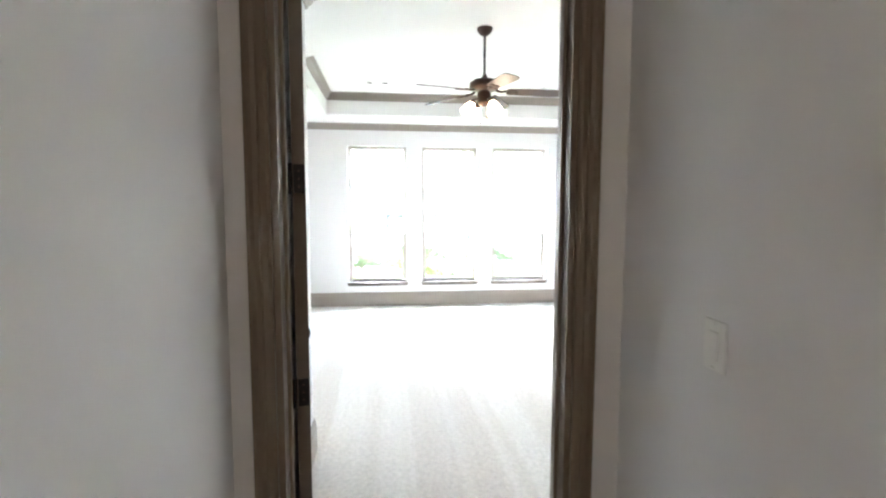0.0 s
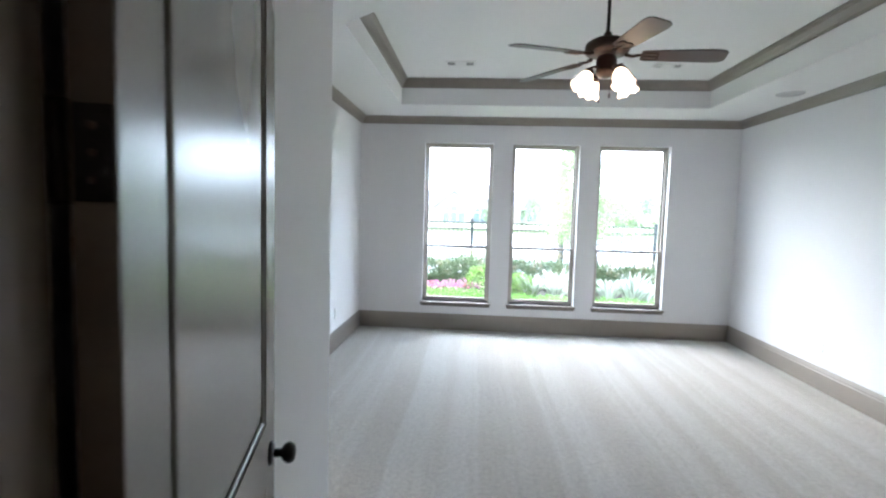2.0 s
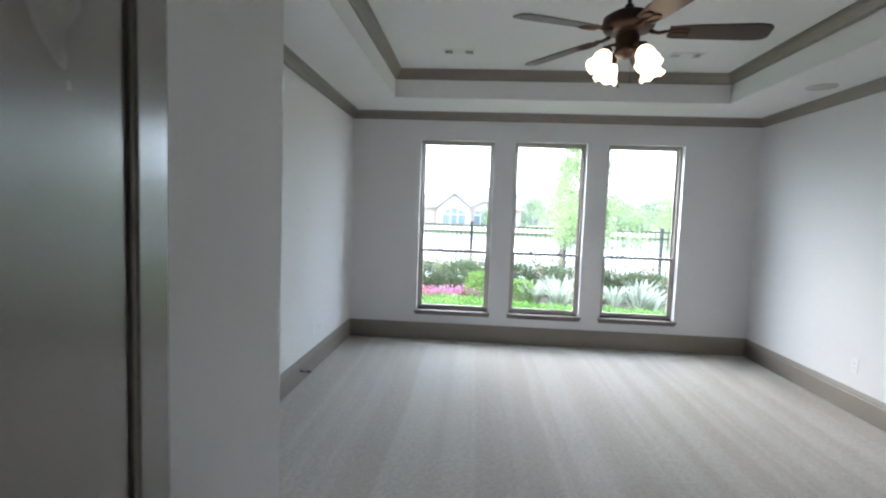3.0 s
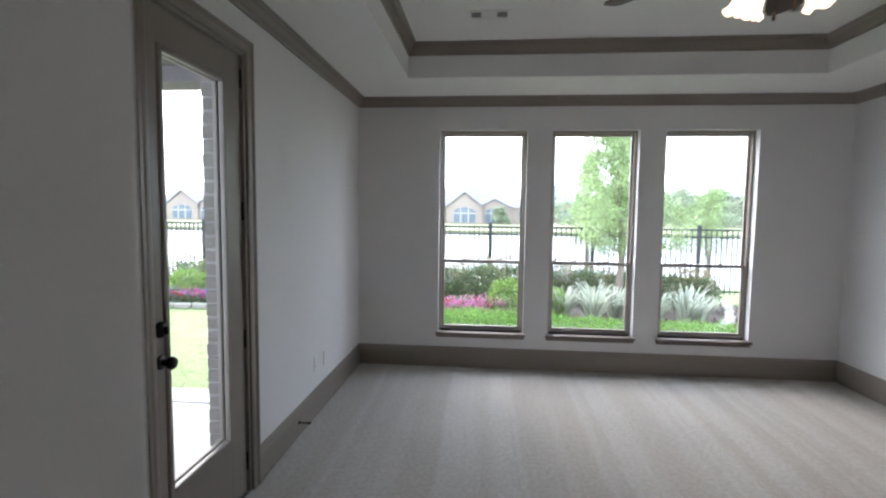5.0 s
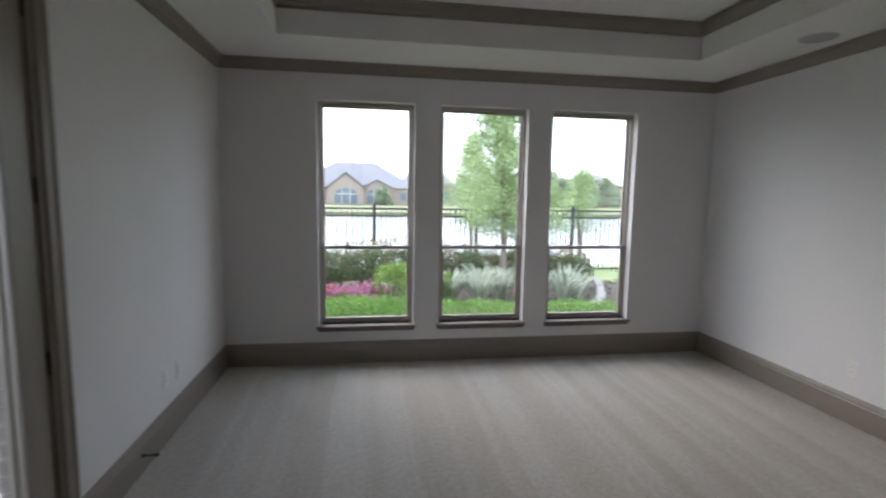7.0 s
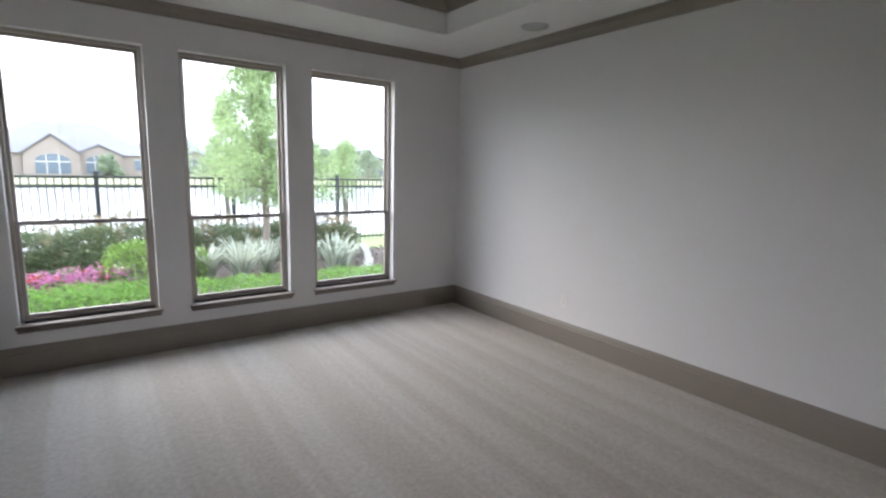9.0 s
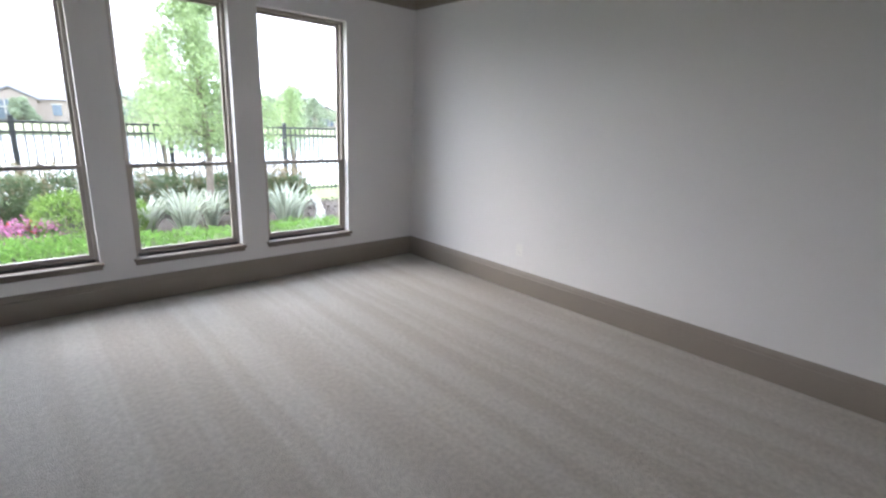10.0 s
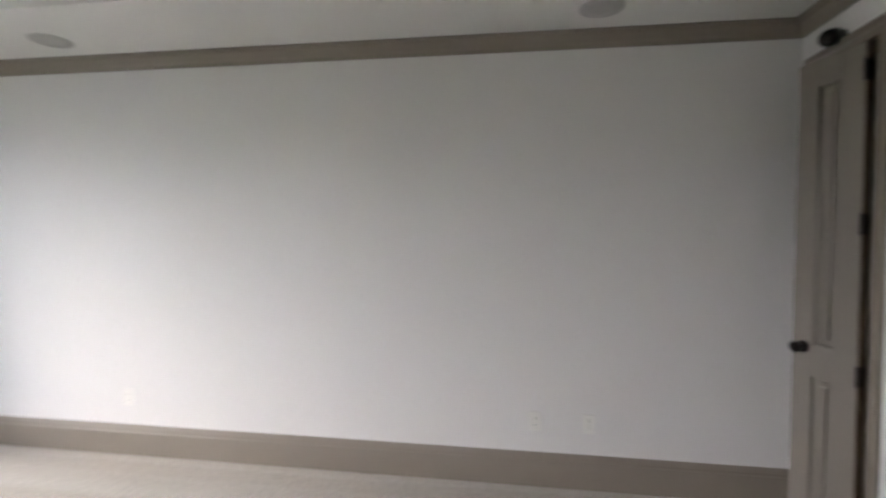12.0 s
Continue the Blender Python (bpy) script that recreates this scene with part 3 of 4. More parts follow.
def ceiling_fan():
    f = thing("ceiling_fan", "bronze five-blade ceiling fan with four lit tulip glass shades", "ceiling fan", (*FAN, TRAY))
    part("canopy", lathe([(0.066, 0.0), (0.066, -0.015), (0.055, -0.035), (0.032, -0.058), (0.014, -0.064)], 28), M_BRONZE, f, "bronze canopy", True)
    part("downrod", lathe([(0.0105, -0.05), (0.0105, -0.42)], 14), M_BLACK, f, "dark downrod", True)
    z = -0.41
    part("motor_housing", lathe([(0.02, z + 0.03), (0.028, z), (0.085, z - 0.012), (0.122, z - 0.035), (0.128, z - 0.07), (0.118, z - 0.092), (0.07, z - 0.105), (0.02, z - 0.107)], 36), M_BRONZE, f, "bronze motor housing", True)
    part("switch_housing", lathe([(0.05, z - 0.107), (0.058, z - 0.13), (0.055, z - 0.18), (0.062, z - 0.19), (0.05, z - 0.215), (0.02, z - 0.228)], 28), M_BRONZE, f, "bronze switch housing", True)
    for i in range(5):
        m = pose(0, 0, z - 0.10, 0, 0, FAN_TURN + 72 * i)
        bm = bmesh.new()
        outline = [(0.19, -0.048), (0.30, -0.058), (0.56, -0.068), (0.615, -0.062), (0.637, -0.04), (0.637, 0.04), (0.615, 0.062), (0.56, 0.068), (0.30, 0.058), (0.19, 0.048)]
        tilt = m @ pose(0, 0, 0, -12, 3, 0)
        lower = [bm.verts.new(tilt @ Vector((x, y, -0.003))) for x, y in outline]
        upper = [bm.verts.new(tilt @ Vector((x, y, 0.003))) for x, y in outline]
        bm.faces.new(lower[::-1]), bm.faces.new(upper)
        for k in range(len(outline)):
            bm.faces.new((lower[k], lower[(k + 1) % 10], upper[(k + 1) % 10], upper[k]))
        blade = part("blade", bm, M_BLADE, f, "walnut laminate blade")
        bm = bmesh.new()
        tube(bm, [m @ Vector((0.10, 0.0, 0.0)), m @ Vector((0.14, 0.0, -0.012)), m @ Vector((0.19, 0.0, -0.006))], [0.011, 0.009, 0.008], 8)
        for s in (-1, 1):
            loop = [tilt @ Vector((0.235 + 0.048 * math.cos(a), s * 0.019 + 0.02 * math.sin(a), -0.007)) for a in np.linspace(0, 2 * math.pi, 15)]
            tube(bm, loop, [0.0045] * 15, 6)
        part("blade_iron", bm, M_BRONZE, blade, "scrolled bronze bracket", True)
    for i in range(4):
        m = pose(0, 0, z - 0.195, 0, 0, FAN_TURN + 32 + 90 * i)
        bm = bmesh.new()
        tube(bm, [m @ Vector(p) for p in ((0.04, 0, 0), (0.075, 0, 0.022), (0.105, 0, 0.012), (0.118, 0, -0.012))], [0.007] * 4, 8)
        arm = part("lamp_arm", bm, M_BRONZE, f, smooth=True)
        s = m @ Matrix.Translation((0.112, 0, -0.004)) @ pose(0, 0, 0, 0, -28, 0)
        part("socket_cup", lathe([(0.012, 0.012), (0.026, 0.0), (0.028, -0.022), (0.022, -0.026)], 18, m=s), M_BRONZE, arm, smooth=True)
        bm = bmesh.new()
        prof = [(0.021, -0.016), (0.033, -0.032), (0.043, -0.055), (0.045, -0.078), (0.048, -0.099), (0.060, -0.120)]
        seg, rings = 30, []
        for k, (r, h) in enumerate(prof):
            wave = 0.10 * (k / 5) ** 2
            rings.append([bm.verts.new(s @ Vector((r * (1 + wave * math.cos(6 * a)) * math.cos(a), r * (1 + wave * math.cos(6 * a)) * math.sin(a), h + 0.08 * wave * math.cos(6 * a)))) for a in np.linspace(0, 2 * math.pi, seg, endpoint=False)])
        for a, b in zip(rings, rings[1:]):
            for k in range(seg):
                bm.faces.new((a[k], a[(k + 1) % seg], b[(k + 1) % seg], b[k]))
        ob = part("shade", bm, M_SHADE, arm, "lit frosted tulip glass shade", True)
        sol = ob.modifiers.new("thickness", "SOLIDIFY")
        sol.thickness = 0.003
    for k, x in enumerate((0.03, -0.03)):
        bm = bmesh.new()
        tube(bm, [(x, 0.02, z - 0.21), (x, 0.02, z - 0.31 - 0.03 * k)], [0.0012, 0.0012], 5)
        chain = part("pull_chain", bm, M_BRONZE, f)
        part("pull_knob", lathe([(0.002, z - 0.31 - 0.03 * k), (0.006, z - 0.325 - 0.03 * k), (0.004, z - 0.34 - 0.03 * k)], 10, m=Matrix.Translation((x, 0.02, 0))), M_BRONZE, chain, smooth=True)


FAN_TURN = -10
ceiling_fan()


# ---- hallway fill: an unseen dome added behind the camera for warm light ----
hl = thing("hall_fill_light", "unseen dome added behind the camera to light the hallway", "ceiling light", (0.495, 1.7, SOFFIT))
part("base", lathe([(0.15, 0.0), (0.15, -0.018), (0.135, -0.026)], 28), M_BRONZE, hl, smooth=True)
part("shade", lathe([(0.138, -0.02), (0.135, -0.045), (0.11, -0.075), (0.06, -0.095), (0.01, -0.1)], 28), M_HALLFILL, hl, "glowing dome of the added hallway fill", True)


# ---- ceiling fittings ----
def air_vent(x, y):
    v = thing("air_vent", "white ceiling air vent with angled louvres", "air vent", (x, y, TRAY), group="ceiling vents")
    w, d = 0.145, 0.072
    bm = bmesh.new()
    for r in ((-w, -w + 0.02, -d, d), (w - 0.02, w, -d, d), (-w + 0.02, w - 0.02, -d, -d + 0.02), (-w + 0.02, w - 0.02, d - 0.02, d)):
        box(bm, r[0], r[1], r[2], r[3], -0.008, 0.0, 0.002)
    part("frame", bm, M_VENTW, v)
    part("backing", boxed(-w + 0.02, w - 0.02, -d + 0.02, d - 0.02, -0.0015, -0.0005), M_SLOT, v)
    for k in range(14):
        xk = -w + 0.03 + k * (2 * w - 0.06) / 13
        lean = 64 if k < 4 else (-64 if k > 9 else 0)
        bm = boxed(-0.005 if lean else -0.0105, 0.005 if lean else 0.0105, -d + 0.02, d - 0.02, -0.0008, 0.0008)
        bm.transform(pose(xk, 0, -0.005, 0, lean, 0))
        part("slat", bm, M_VENTW, v)


for x, y in ((0.236, 8.68), (2.22, 8.70)):
    air_vent(x, y)


def ceiling_speaker(x, y):
    s = thing("ceiling_speaker", "round grey flush ceiling speaker in the soffit", "speaker", (x, y, SOFFIT), group="soffit speakers")
    part("rim", lathe([(0.085, 0.0), (0.115, 0.0), (0.115, -0.004), (0.108, -0.007), (0.085, -0.006)], 36), M_SPEAKER, s, smooth=True)
    part("grille", lathe([(0.099, 0.0), (0.099, -0.0075), (0.05, -0.0085), (0.004, -0.009)], 36), M_SPEAKER, s, "grey mesh grille", True)


for x, y in ((3.30, 8.595), (3.295, 5.32)):
    ceiling_speaker(x, y)


# ---- plates on the walls ----
def plate(kind, label, at, turn, group="", gang=1):
    """An outlet or switch plate facing local +y."""
    p = thing(kind, label, "outlet" if kind == "outlet" else "light switch", at, turn, group)
    w = 0.036 * gang if gang == 1 else 0.058
    part("cover_plate", boxed(-w, w, 0.0, 0.006, -0.058, 0.058, bevel=0.003, seg=2), M_PLATE, p)
    for g in range(gang):
        x = 0 if gang == 1 else -0.023 + 0.046 * g
        if kind == "outlet":
            for z in (-0.02, 0.02):
                r = part("receptacle", boxed(x - 0.016, x + 0.016, 0.006, 0.008, z - 0.014, z + 0.014, bevel=0.0015), M_PLATE, p)
                for dx in (-0.006, 0.006):
                    part("slot", boxed(x + dx - 0.001, x + dx + 0.001, 0.008, 0.0085, z - 0.005, z + 0.005), M_SLOT, r)
        else:
            part("rocker", boxed(x - 0.016, x + 0.016, 0.006, 0.011, -0.033, 0.033, bevel=0.002), M_PLATE, p)
        for z in (-0.05, 0.05) if kind != "outlet" else (0.0,):
            part("screw", lathe([(0.003, 0.006), (0.002, 0.009)], 8, m=Matrix.Translation((x, 0, z)) @ pose(0, 0, 0, -90, 0, 0)), M_PLATE, p)


for y, z in ((8.69, 0.435), (8.91, 0.417)):
    plate("outlet", "white outlet plate on the wall above the baseboard", (XW, y, z), -90, "wall outlets")
for y in (8.374, 5.622, 5.308):
    plate("outlet", "white outlet plate on the long wall above the baseboard", (XE, y, 0.425), 90, "wall outlets")
plate("outlet", "white outlet plate beside the open door", (JX, 5.22, 0.36), -90, "wall outlets")
plate("light_switch", "white rocker switch plate beside the patio door", (XW, 6.64, 1.26), -90)
plate("light_switch", "white rocker switch plate on the hallway wall", (HX1, 3.625, 1.215), 90)

stop = thing("door_stop", "dark spring door stop screwed to the baseboard", "door stop", (XW + 0.016, 8.31, 0.13))
part("base", lathe([(0.012, 0.0), (0.012, 0.006), (0.006, 0.010)], 14, m=pose(0, 0, 0, 0, 90, 0)), M_BLACK, stop, smooth=True)
bm = bmesh.new()
coil = [Vector((0.008 + 0.062 * k / 90, 0.006 * math.cos(k * 0.75), 0.006 * math.sin(k * 0.75))) for k in range(91)]
tube(bm, coil, [0.0013] * 91, 5)
part("spring", bm, M_BLACK, stop, smooth=True)
part("tip", lathe([(0.008, 0.0), (0.009, 0.012), (0.005, 0.018)], 12, m=Matrix.Translation((0.069, 0, 0)) @ pose(0, 0, 0, 0, 90, 0)), M_BLACK, stop, smooth=True)

sensor = thing("security_camera", "small black camera on the wall above the narrow door", "camera", (3.285, YS, 2.525))
part("bracket", lathe([(0.032, 0.0), (0.032, 0.006), (0.014, 0.012), (0.012, 0.03)], 20, m=pose(0, 0, 0, -90, 0, 0)), M_BLACK, sensor, smooth=True)
body = part("housing", lathe([(0.022, -0.05), (0.036, -0.042), (0.042, -0.02), (0.042, 0.03), (0.036, 0.046), (0.02, 0.05)], 24, m=Matrix.Translation((0, 0.055, -0.004)) @ pose(0, 0, 0, 70, 0, 35)), M_BLACK, sensor, smooth=True)
part("lens", lathe([(0.02, 0.05), (0.018, 0.056), (0.006, 0.057)], 20, m=Matrix.Translation((0, 0.055, -0.004)) @ pose(0, 0, 0, 70, 0, 35)), M_SLOT, body, smooth=True)

# ---- outdoors ----
GZ = -0.2
bm = bmesh.new()
g = [bm.verts.new(p) for p in ((-400, 4.0, GZ), (-400, 17.6, GZ), (-400, 19.0, -1.25), (-400, 700, -1.25), (400, 700, -1.25), (400, 19.0, -1.25), (400, 17.6, GZ), (400, 4.0, GZ))]
bm.faces.new((g[0], g[7], g[6], g[1])), bm.faces.new((g[1], g[6], g[5], g[2])), bm.faces.new((g[2], g[5], g[4], g[3]))
structure("ground", bm, M_GRASS, "mown green lawn sloping to the pond", "lawn")
structure("water", boxed(-350, 350, 18.4, 64, -1.3, -0.95), M_WATER, "pale still pond reflecting the white sky", "pond")
structure("ground_far", boxed(-350, 350, 64, 600, -1.3, -0.62), M_BANK, "mown grass bank across the pond", "lawn")
structure("pavement", boxed(-7.5, XW - 0.26, 3.0, 9.0, GZ - 0.1, -0.06, bevel=0.01), M_CONC, "pale concrete covered patio slab", "patio")
structure("pavement_border", boxed(-7.5, XW - 0.26, 9.0, 9.31, GZ - 0.1, -0.052, bevel=0.008), M_CONC, "pale concrete border of the patio", "patio")
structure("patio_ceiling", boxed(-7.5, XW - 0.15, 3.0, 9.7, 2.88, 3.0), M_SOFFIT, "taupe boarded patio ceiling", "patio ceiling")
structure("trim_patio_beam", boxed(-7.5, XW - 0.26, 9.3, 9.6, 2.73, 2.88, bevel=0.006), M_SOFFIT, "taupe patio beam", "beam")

# beds: mulch in front of the fence
for name, x0, x1, y0, y1 in (("mulch_bed_front", -1.6, 6.4, 10.35, 15.2), ("mulch_bed_far", -14.0, -1.6, 13.5, 15.6)):
    bm = bmesh.new()
    nx, ny = 36, 20
    grid = [[bm.verts.new((x0 + (x1 - x0) * i / nx, y0 + (y1 - y0) * k / ny, GZ + (0.0 if i in (0, nx) or k in (0, ny) else 0.05 + 0.03 * noise.noise(Vector((i * 0.9, k * 0.9, 3)))))) for k in range(ny + 1)] for i in range(nx + 1)]
    for i in range(nx):
        for k in range(ny):
            bm.faces.new((grid[i][k], grid[i + 1][k], grid[i + 1][k + 1], grid[i][k + 1]))
    tagged(part(name, bm, M_MULCH), "dark shredded bark mulch in a planting bed", "mulch", kind="stuff")


# loose bark chips on the front bed
cr = random.Random(77)
bm = bmesh.new()
for _ in range(2600):
    x, y, z = cr.uniform(2.2, 6.3), cr.uniform(10.6, 15.1), GZ + 0.055 + cr.uniform(0, 0.03)
    m = Matrix.Translation((x, y, z)) @ pose(0, 0, 0, cr.uniform(-40, 40), cr.uniform(-40, 40), cr.uniform(0, 360))
    a, b = cr.uniform(0.02, 0.05), cr.uniform(0.008, 0.02)
    bm.faces.new([bm.verts.new(m @ Vector(p)) for p in ((-a, -b, 0), (a, -b * 0.7, 0), (a, b, 0), (-a, b, 0))])
tagged(part("bark_chips", bm, M_CHIP), "loose brown bark chips on the bed", "mulch", kind="stuff")


def leafy(bm, centre, radii, count, size, rng, shell=0.55, droop=0.0, width=0.5):
    """Leaves strewn through an ellipsoid, thicker towards its outside, with an uneven outline."""
    c = Vector(centre)
    for _ in range(count):
        v = Vector((rng.gauss(0, 1), rng.gauss(0, 1), rng.gauss(0, 1))).normalized()
        r = shell + (1 - shell) * rng.random() ** 0.6
        r *= 1 + 0.28 * noise.noise(v * 2.3 + c * 1.7)
        p = c + Vector((v.x * radii[0], v.y * radii[1], v.z * radii[2])) * r
        d = (v + Vector((rng.uniform(-1, 1), rng.uniform(-1, 1), rng.uniform(-0.8, 0.8) - droop))).normalized()
        side = d.cross(Vector((rng.uniform(-1, 1), rng.uniform(-1, 1), rng.uniform(-1, 1)))).normalized()
        s = size * rng.uniform(0.6, 1.35)
        a, b = p, p + d * s
        mid = p + d * s * 0.5
        bm.faces.new([bm.verts.new(q) for q in (a, mid + side * s * width * 0.5, b, mid - side * s * width * 0.5)])


def shrub(name, label, x, y, radii, count, size, material, seed, tips=None, category="shrub"):
    rng = random.Random(seed)
    s = thing(name, label, category, (x, y, GZ + 0.03))
    bm = bmesh.new()
    for k in range(5):
        a = rng.uniform(0, 6.28)
        tube(bm, [(0, 0, 0), (0.3 * radii[0] * math.cos(a), 0.3 * radii[1] * math.sin(a), radii[2] * 0.7), (0.6 * radii[0] * math.cos(a), 0.6 * radii[1] * math.sin(a), radii[2] * 1.5)], [0.014, 0.009, 0.004], 6)
    tagged(part("stems", bm, M_BARK, s), kind="stuff")
    bm = bmesh.new()
    for k in range(6):
        leafy(bm, (rng.uniform(-0.35, 0.35) * radii[0], rng.uniform(-0.35, 0.35) * radii[1], radii[2] * rng.uniform(0.8, 1.15)), [r * rng.uniform(0.62, 0.8) for r in radii], count // 6, size, rng)
    tagged(part("foliage", bm, material, s), kind="stuff")
    if tips:
        bm = bmesh.new()
        leafy(bm, (0, 0, radii[2] * 1.25), [r * 0.85 for r in radii], count // 5, size, rng, 0.85)
        tagged(part("new_growth", bm, tips, s, "reddish new leaves"), kind="stuff")
    return s


def clipped_ball(x, y, r, h, seed):
    rng = random.Random(seed)
    s = thing("boxwood", "clipped rounded bright green boxwood in the bed", "shrub", (x, y, GZ + 0.03), group="boxwoods")
    bm = bmesh.new()
    tube(bm, [(0, 0, 0), (0, 0, h * 0.6)], [0.02, 0.01], 7)
    part("stem", bm, M_BARK, s)
    bm = bmesh.new()
    leafy(bm, (0, 0, h * 0.52), (r, r, h * 0.5), 3600, 0.035, rng, 0.80, width=0.7)
    tagged(part("foliage", bm, M_BOX, s), kind="stuff")


def strap_clump(x, y, size, seed):
    rng = random.Random(seed)
    s = thing("flax_lily", "variegated grey-green strap-leaved clump in the bed", "plant", (x, y, GZ + 0.03), group="strap-leaved clumps")
    bm = bmesh.new()
    for _ in range(105):
        a, reach, h = rng.uniform(0, 6.28), rng.uniform(0.15, 0.62) * size, rng.uniform(0.5, 1.0) * size
        out = Vector((math.cos(a), math.sin(a), 0))
        side = Vector((-out.y, out.x, 0)) * rng.uniform(0.010, 0.019)
        base = out * rng.uniform(0, 0.10)
        pts = [base + out * (reach * t ** 1.5) + Vector((0, 0, h * (1.25 * t - 0.45 * t * t * t))) for t in (0, 0.3, 0.6, 0.85, 1.0)]
        ws = (0.8, 1.0, 0.9, 0.55, 0.05)
        l = [bm.verts.new(p - side * w) for p, w in zip(pts, ws)]
        r = [bm.verts.new(p + side * w) for p, w in zip(pts, ws)]
        for k in range(4):
            bm.faces.new((l[k], r[k], r[k + 1], l[k + 1]))
    tagged(part("leaves", bm, M_FLAX, s), kind="stuff")


def flower_patch(x0, x1, y0, y1, h, petals, seed, label):
    rng = random.Random(seed)
    s = thing("flower_patch", label, "flowers", ((x0 + x1) / 2, (y0 + y1) / 2, GZ + 0.03))
    bl, flowers = bmesh.new(), [bmesh.new() for _ in petals]
    for _ in range(150):
        x, y = rng.uniform(x0 - x1, x1 - x0) / 2, rng.uniform(y0 - y1, y1 - y0) / 2
        top = h * rng.uniform(0.7, 1.1)
        leafy(bl, (x, y, top * 0.5), (0.09, 0.09, top * 0.5), 12, 0.06, rng)
        b = rng.choice(flowers)
        for _ in range(3):
            leafy(b, (x + rng.uniform(-0.06, 0.06), y + rng.uniform(-0.06, 0.06), top + rng.uniform(-0.05, 0.04)), (0.016, 0.016, 0.012), 6, 0.026, rng, width=0.9)
    tagged(part("foliage", bl, M_BUSH, s), kind="stuff")
    for b, m in zip(flowers, petals):
        tagged(part("blossoms", b, m, s), kind="stuff")


# the low clipped hedge under the windows
rng = random.Random(11)
hedge = thing("hedge", "low clipped bright green hedge under the windows", "hedge", (0, 0, GZ))
bm = bmesh.new()
for k in range(22):
    x = -1.5 + k * 0.26
    y = 11.78 - 0.16 * (x + 0.2)
    tube(bm, [(x, y, 0), (x + 0.03, y, 0.25)], [0.012, 0.006], 5)
tagged(part("stems", bm, M_BARK, hedge), kind="stuff")
bm = bmesh.new()
for k in range(44):
    x = -1.5 + k * 0.13
    y = 11.78 - 0.16 * (x + 0.2)
    leafy(bm, (x, y + rng.uniform(-0.05, 0.05), 0.25 + rng.uniform(-0.02, 0.02)), (0.15, 0.30, 0.23), 900, 0.026, rng, 0.75, width=0.6)
tagged(part("foliage", bm, M_HEDGE, hedge), kind="stuff")

flower_patch(-0.55, 0.52, 12.5, 13.0, 0.38, [M_PINK, M_PINK, M_PINK, M_RED, M_PINK, M_PINK], 5, "bed of pink and red flowers behind the hedge")
clipped_ball(0.64, 12.85, 0.36, 0.70, 3)
clipped_ball(1.32, 13.35, 0.30, 0.52, 4)
for x, y, s, sd in ((1.98, 13.05, 0.86, 1), (1.55, 13.3, 0.72, 2), (2.45, 13.5, 0.7, 6), (3.4, 13.0, 0.84, 3), (3.0, 13.2, 0.66, 4), (3.72, 13.3, 0.6, 7)):
    strap_clump(x, y, s, sd)
for k, (x, y, rx, rz) in enumerate(((-0.55, 14.6, 0.6, 0.42), (0.15, 14.3, 0.6, 0.46), (0.75, 14.6, 0.65, 0.46), (1.45, 14.7, 0.6, 0.42), (2.2, 14.8, 0.6, 0.40), (3.0, 14.8, 0.6, 0.38), (3.75, 14.6, 0.5, 0.40), (4.2, 14.6, 0.4, 0.36))):
    shrub("loropetalum", "loose dark green bush with reddish tips along the fence", x, y, (rx, 0.42, rz), 6600, 0.042, M_BUSH, 20 + k, M_BUSHTIP)
for k, (x, y) in enumerate(((-9.2, 14.7), (-8.2, 14.9), (-7.2, 14.8), (-6.2, 15.0), (-5.2, 14.8), (-4.2, 14.9), (-3.2, 14.8))):
    shrub("loropetalum", "loose green bush along the fence behind flowers", x, y, (0.6, 0.45, 0.38 + 0.06 * (k % 3)), 3000, 0.05, M_BUSH, 40 + k, M_BUSHTIP)
for k, x in enumerate((-8.3, -7.3, -6.4, -5.5, -4.5)):
    clipped_ball(x, 14.05, 0.36, 0.58, 60 + k)
for k, x in enumerate((-8.8, -7.6, -6.4, -5.2, -4.0)):
    flower_patch(x - 0.5, x + 0.5, 13.55, 13.85, 0.24, [M_PINK, M_VIOLET, M_RED, M_VIOLET], 70 + k, "low bed of violet and red flowers along the lawn")
for k in range(26):
    r = random.Random(90 + k)
    st = tagged(part("edging_stone", boxed(-0.16, 0.16, -0.06, 0.06, 0.0, 0.1, bevel=0.02, seg=2), M_STONE), "pale edging stone along the bed", "stone", "bed edging")
    st.matrix_basis = pose(-11.6 + k * 0.335, 13.44 + r.uniform(-0.02, 0.02), GZ, 0, 0, r.uniform(-5, 5))

for k in range(12):
    r = random.Random(130 + k)
    u = k / 11
    st = tagged(part("edging_stone", boxed(-0.15, 0.15, -0.07, 0.07, 0.0, 0.09, bevel=0.025, seg=2), M_STONE), "pale edging stone round the mulch mound", "stone", "mound edging")
    st.matrix_basis = pose(3.55 + 1.35 * u, 12.55 + 0.9 * u + 1.5 * u * u, GZ + 0.04, r.uniform(-8, 8), r.uniform(-8, 8), 30 + 35 * u + r.uniform(-12, 12))


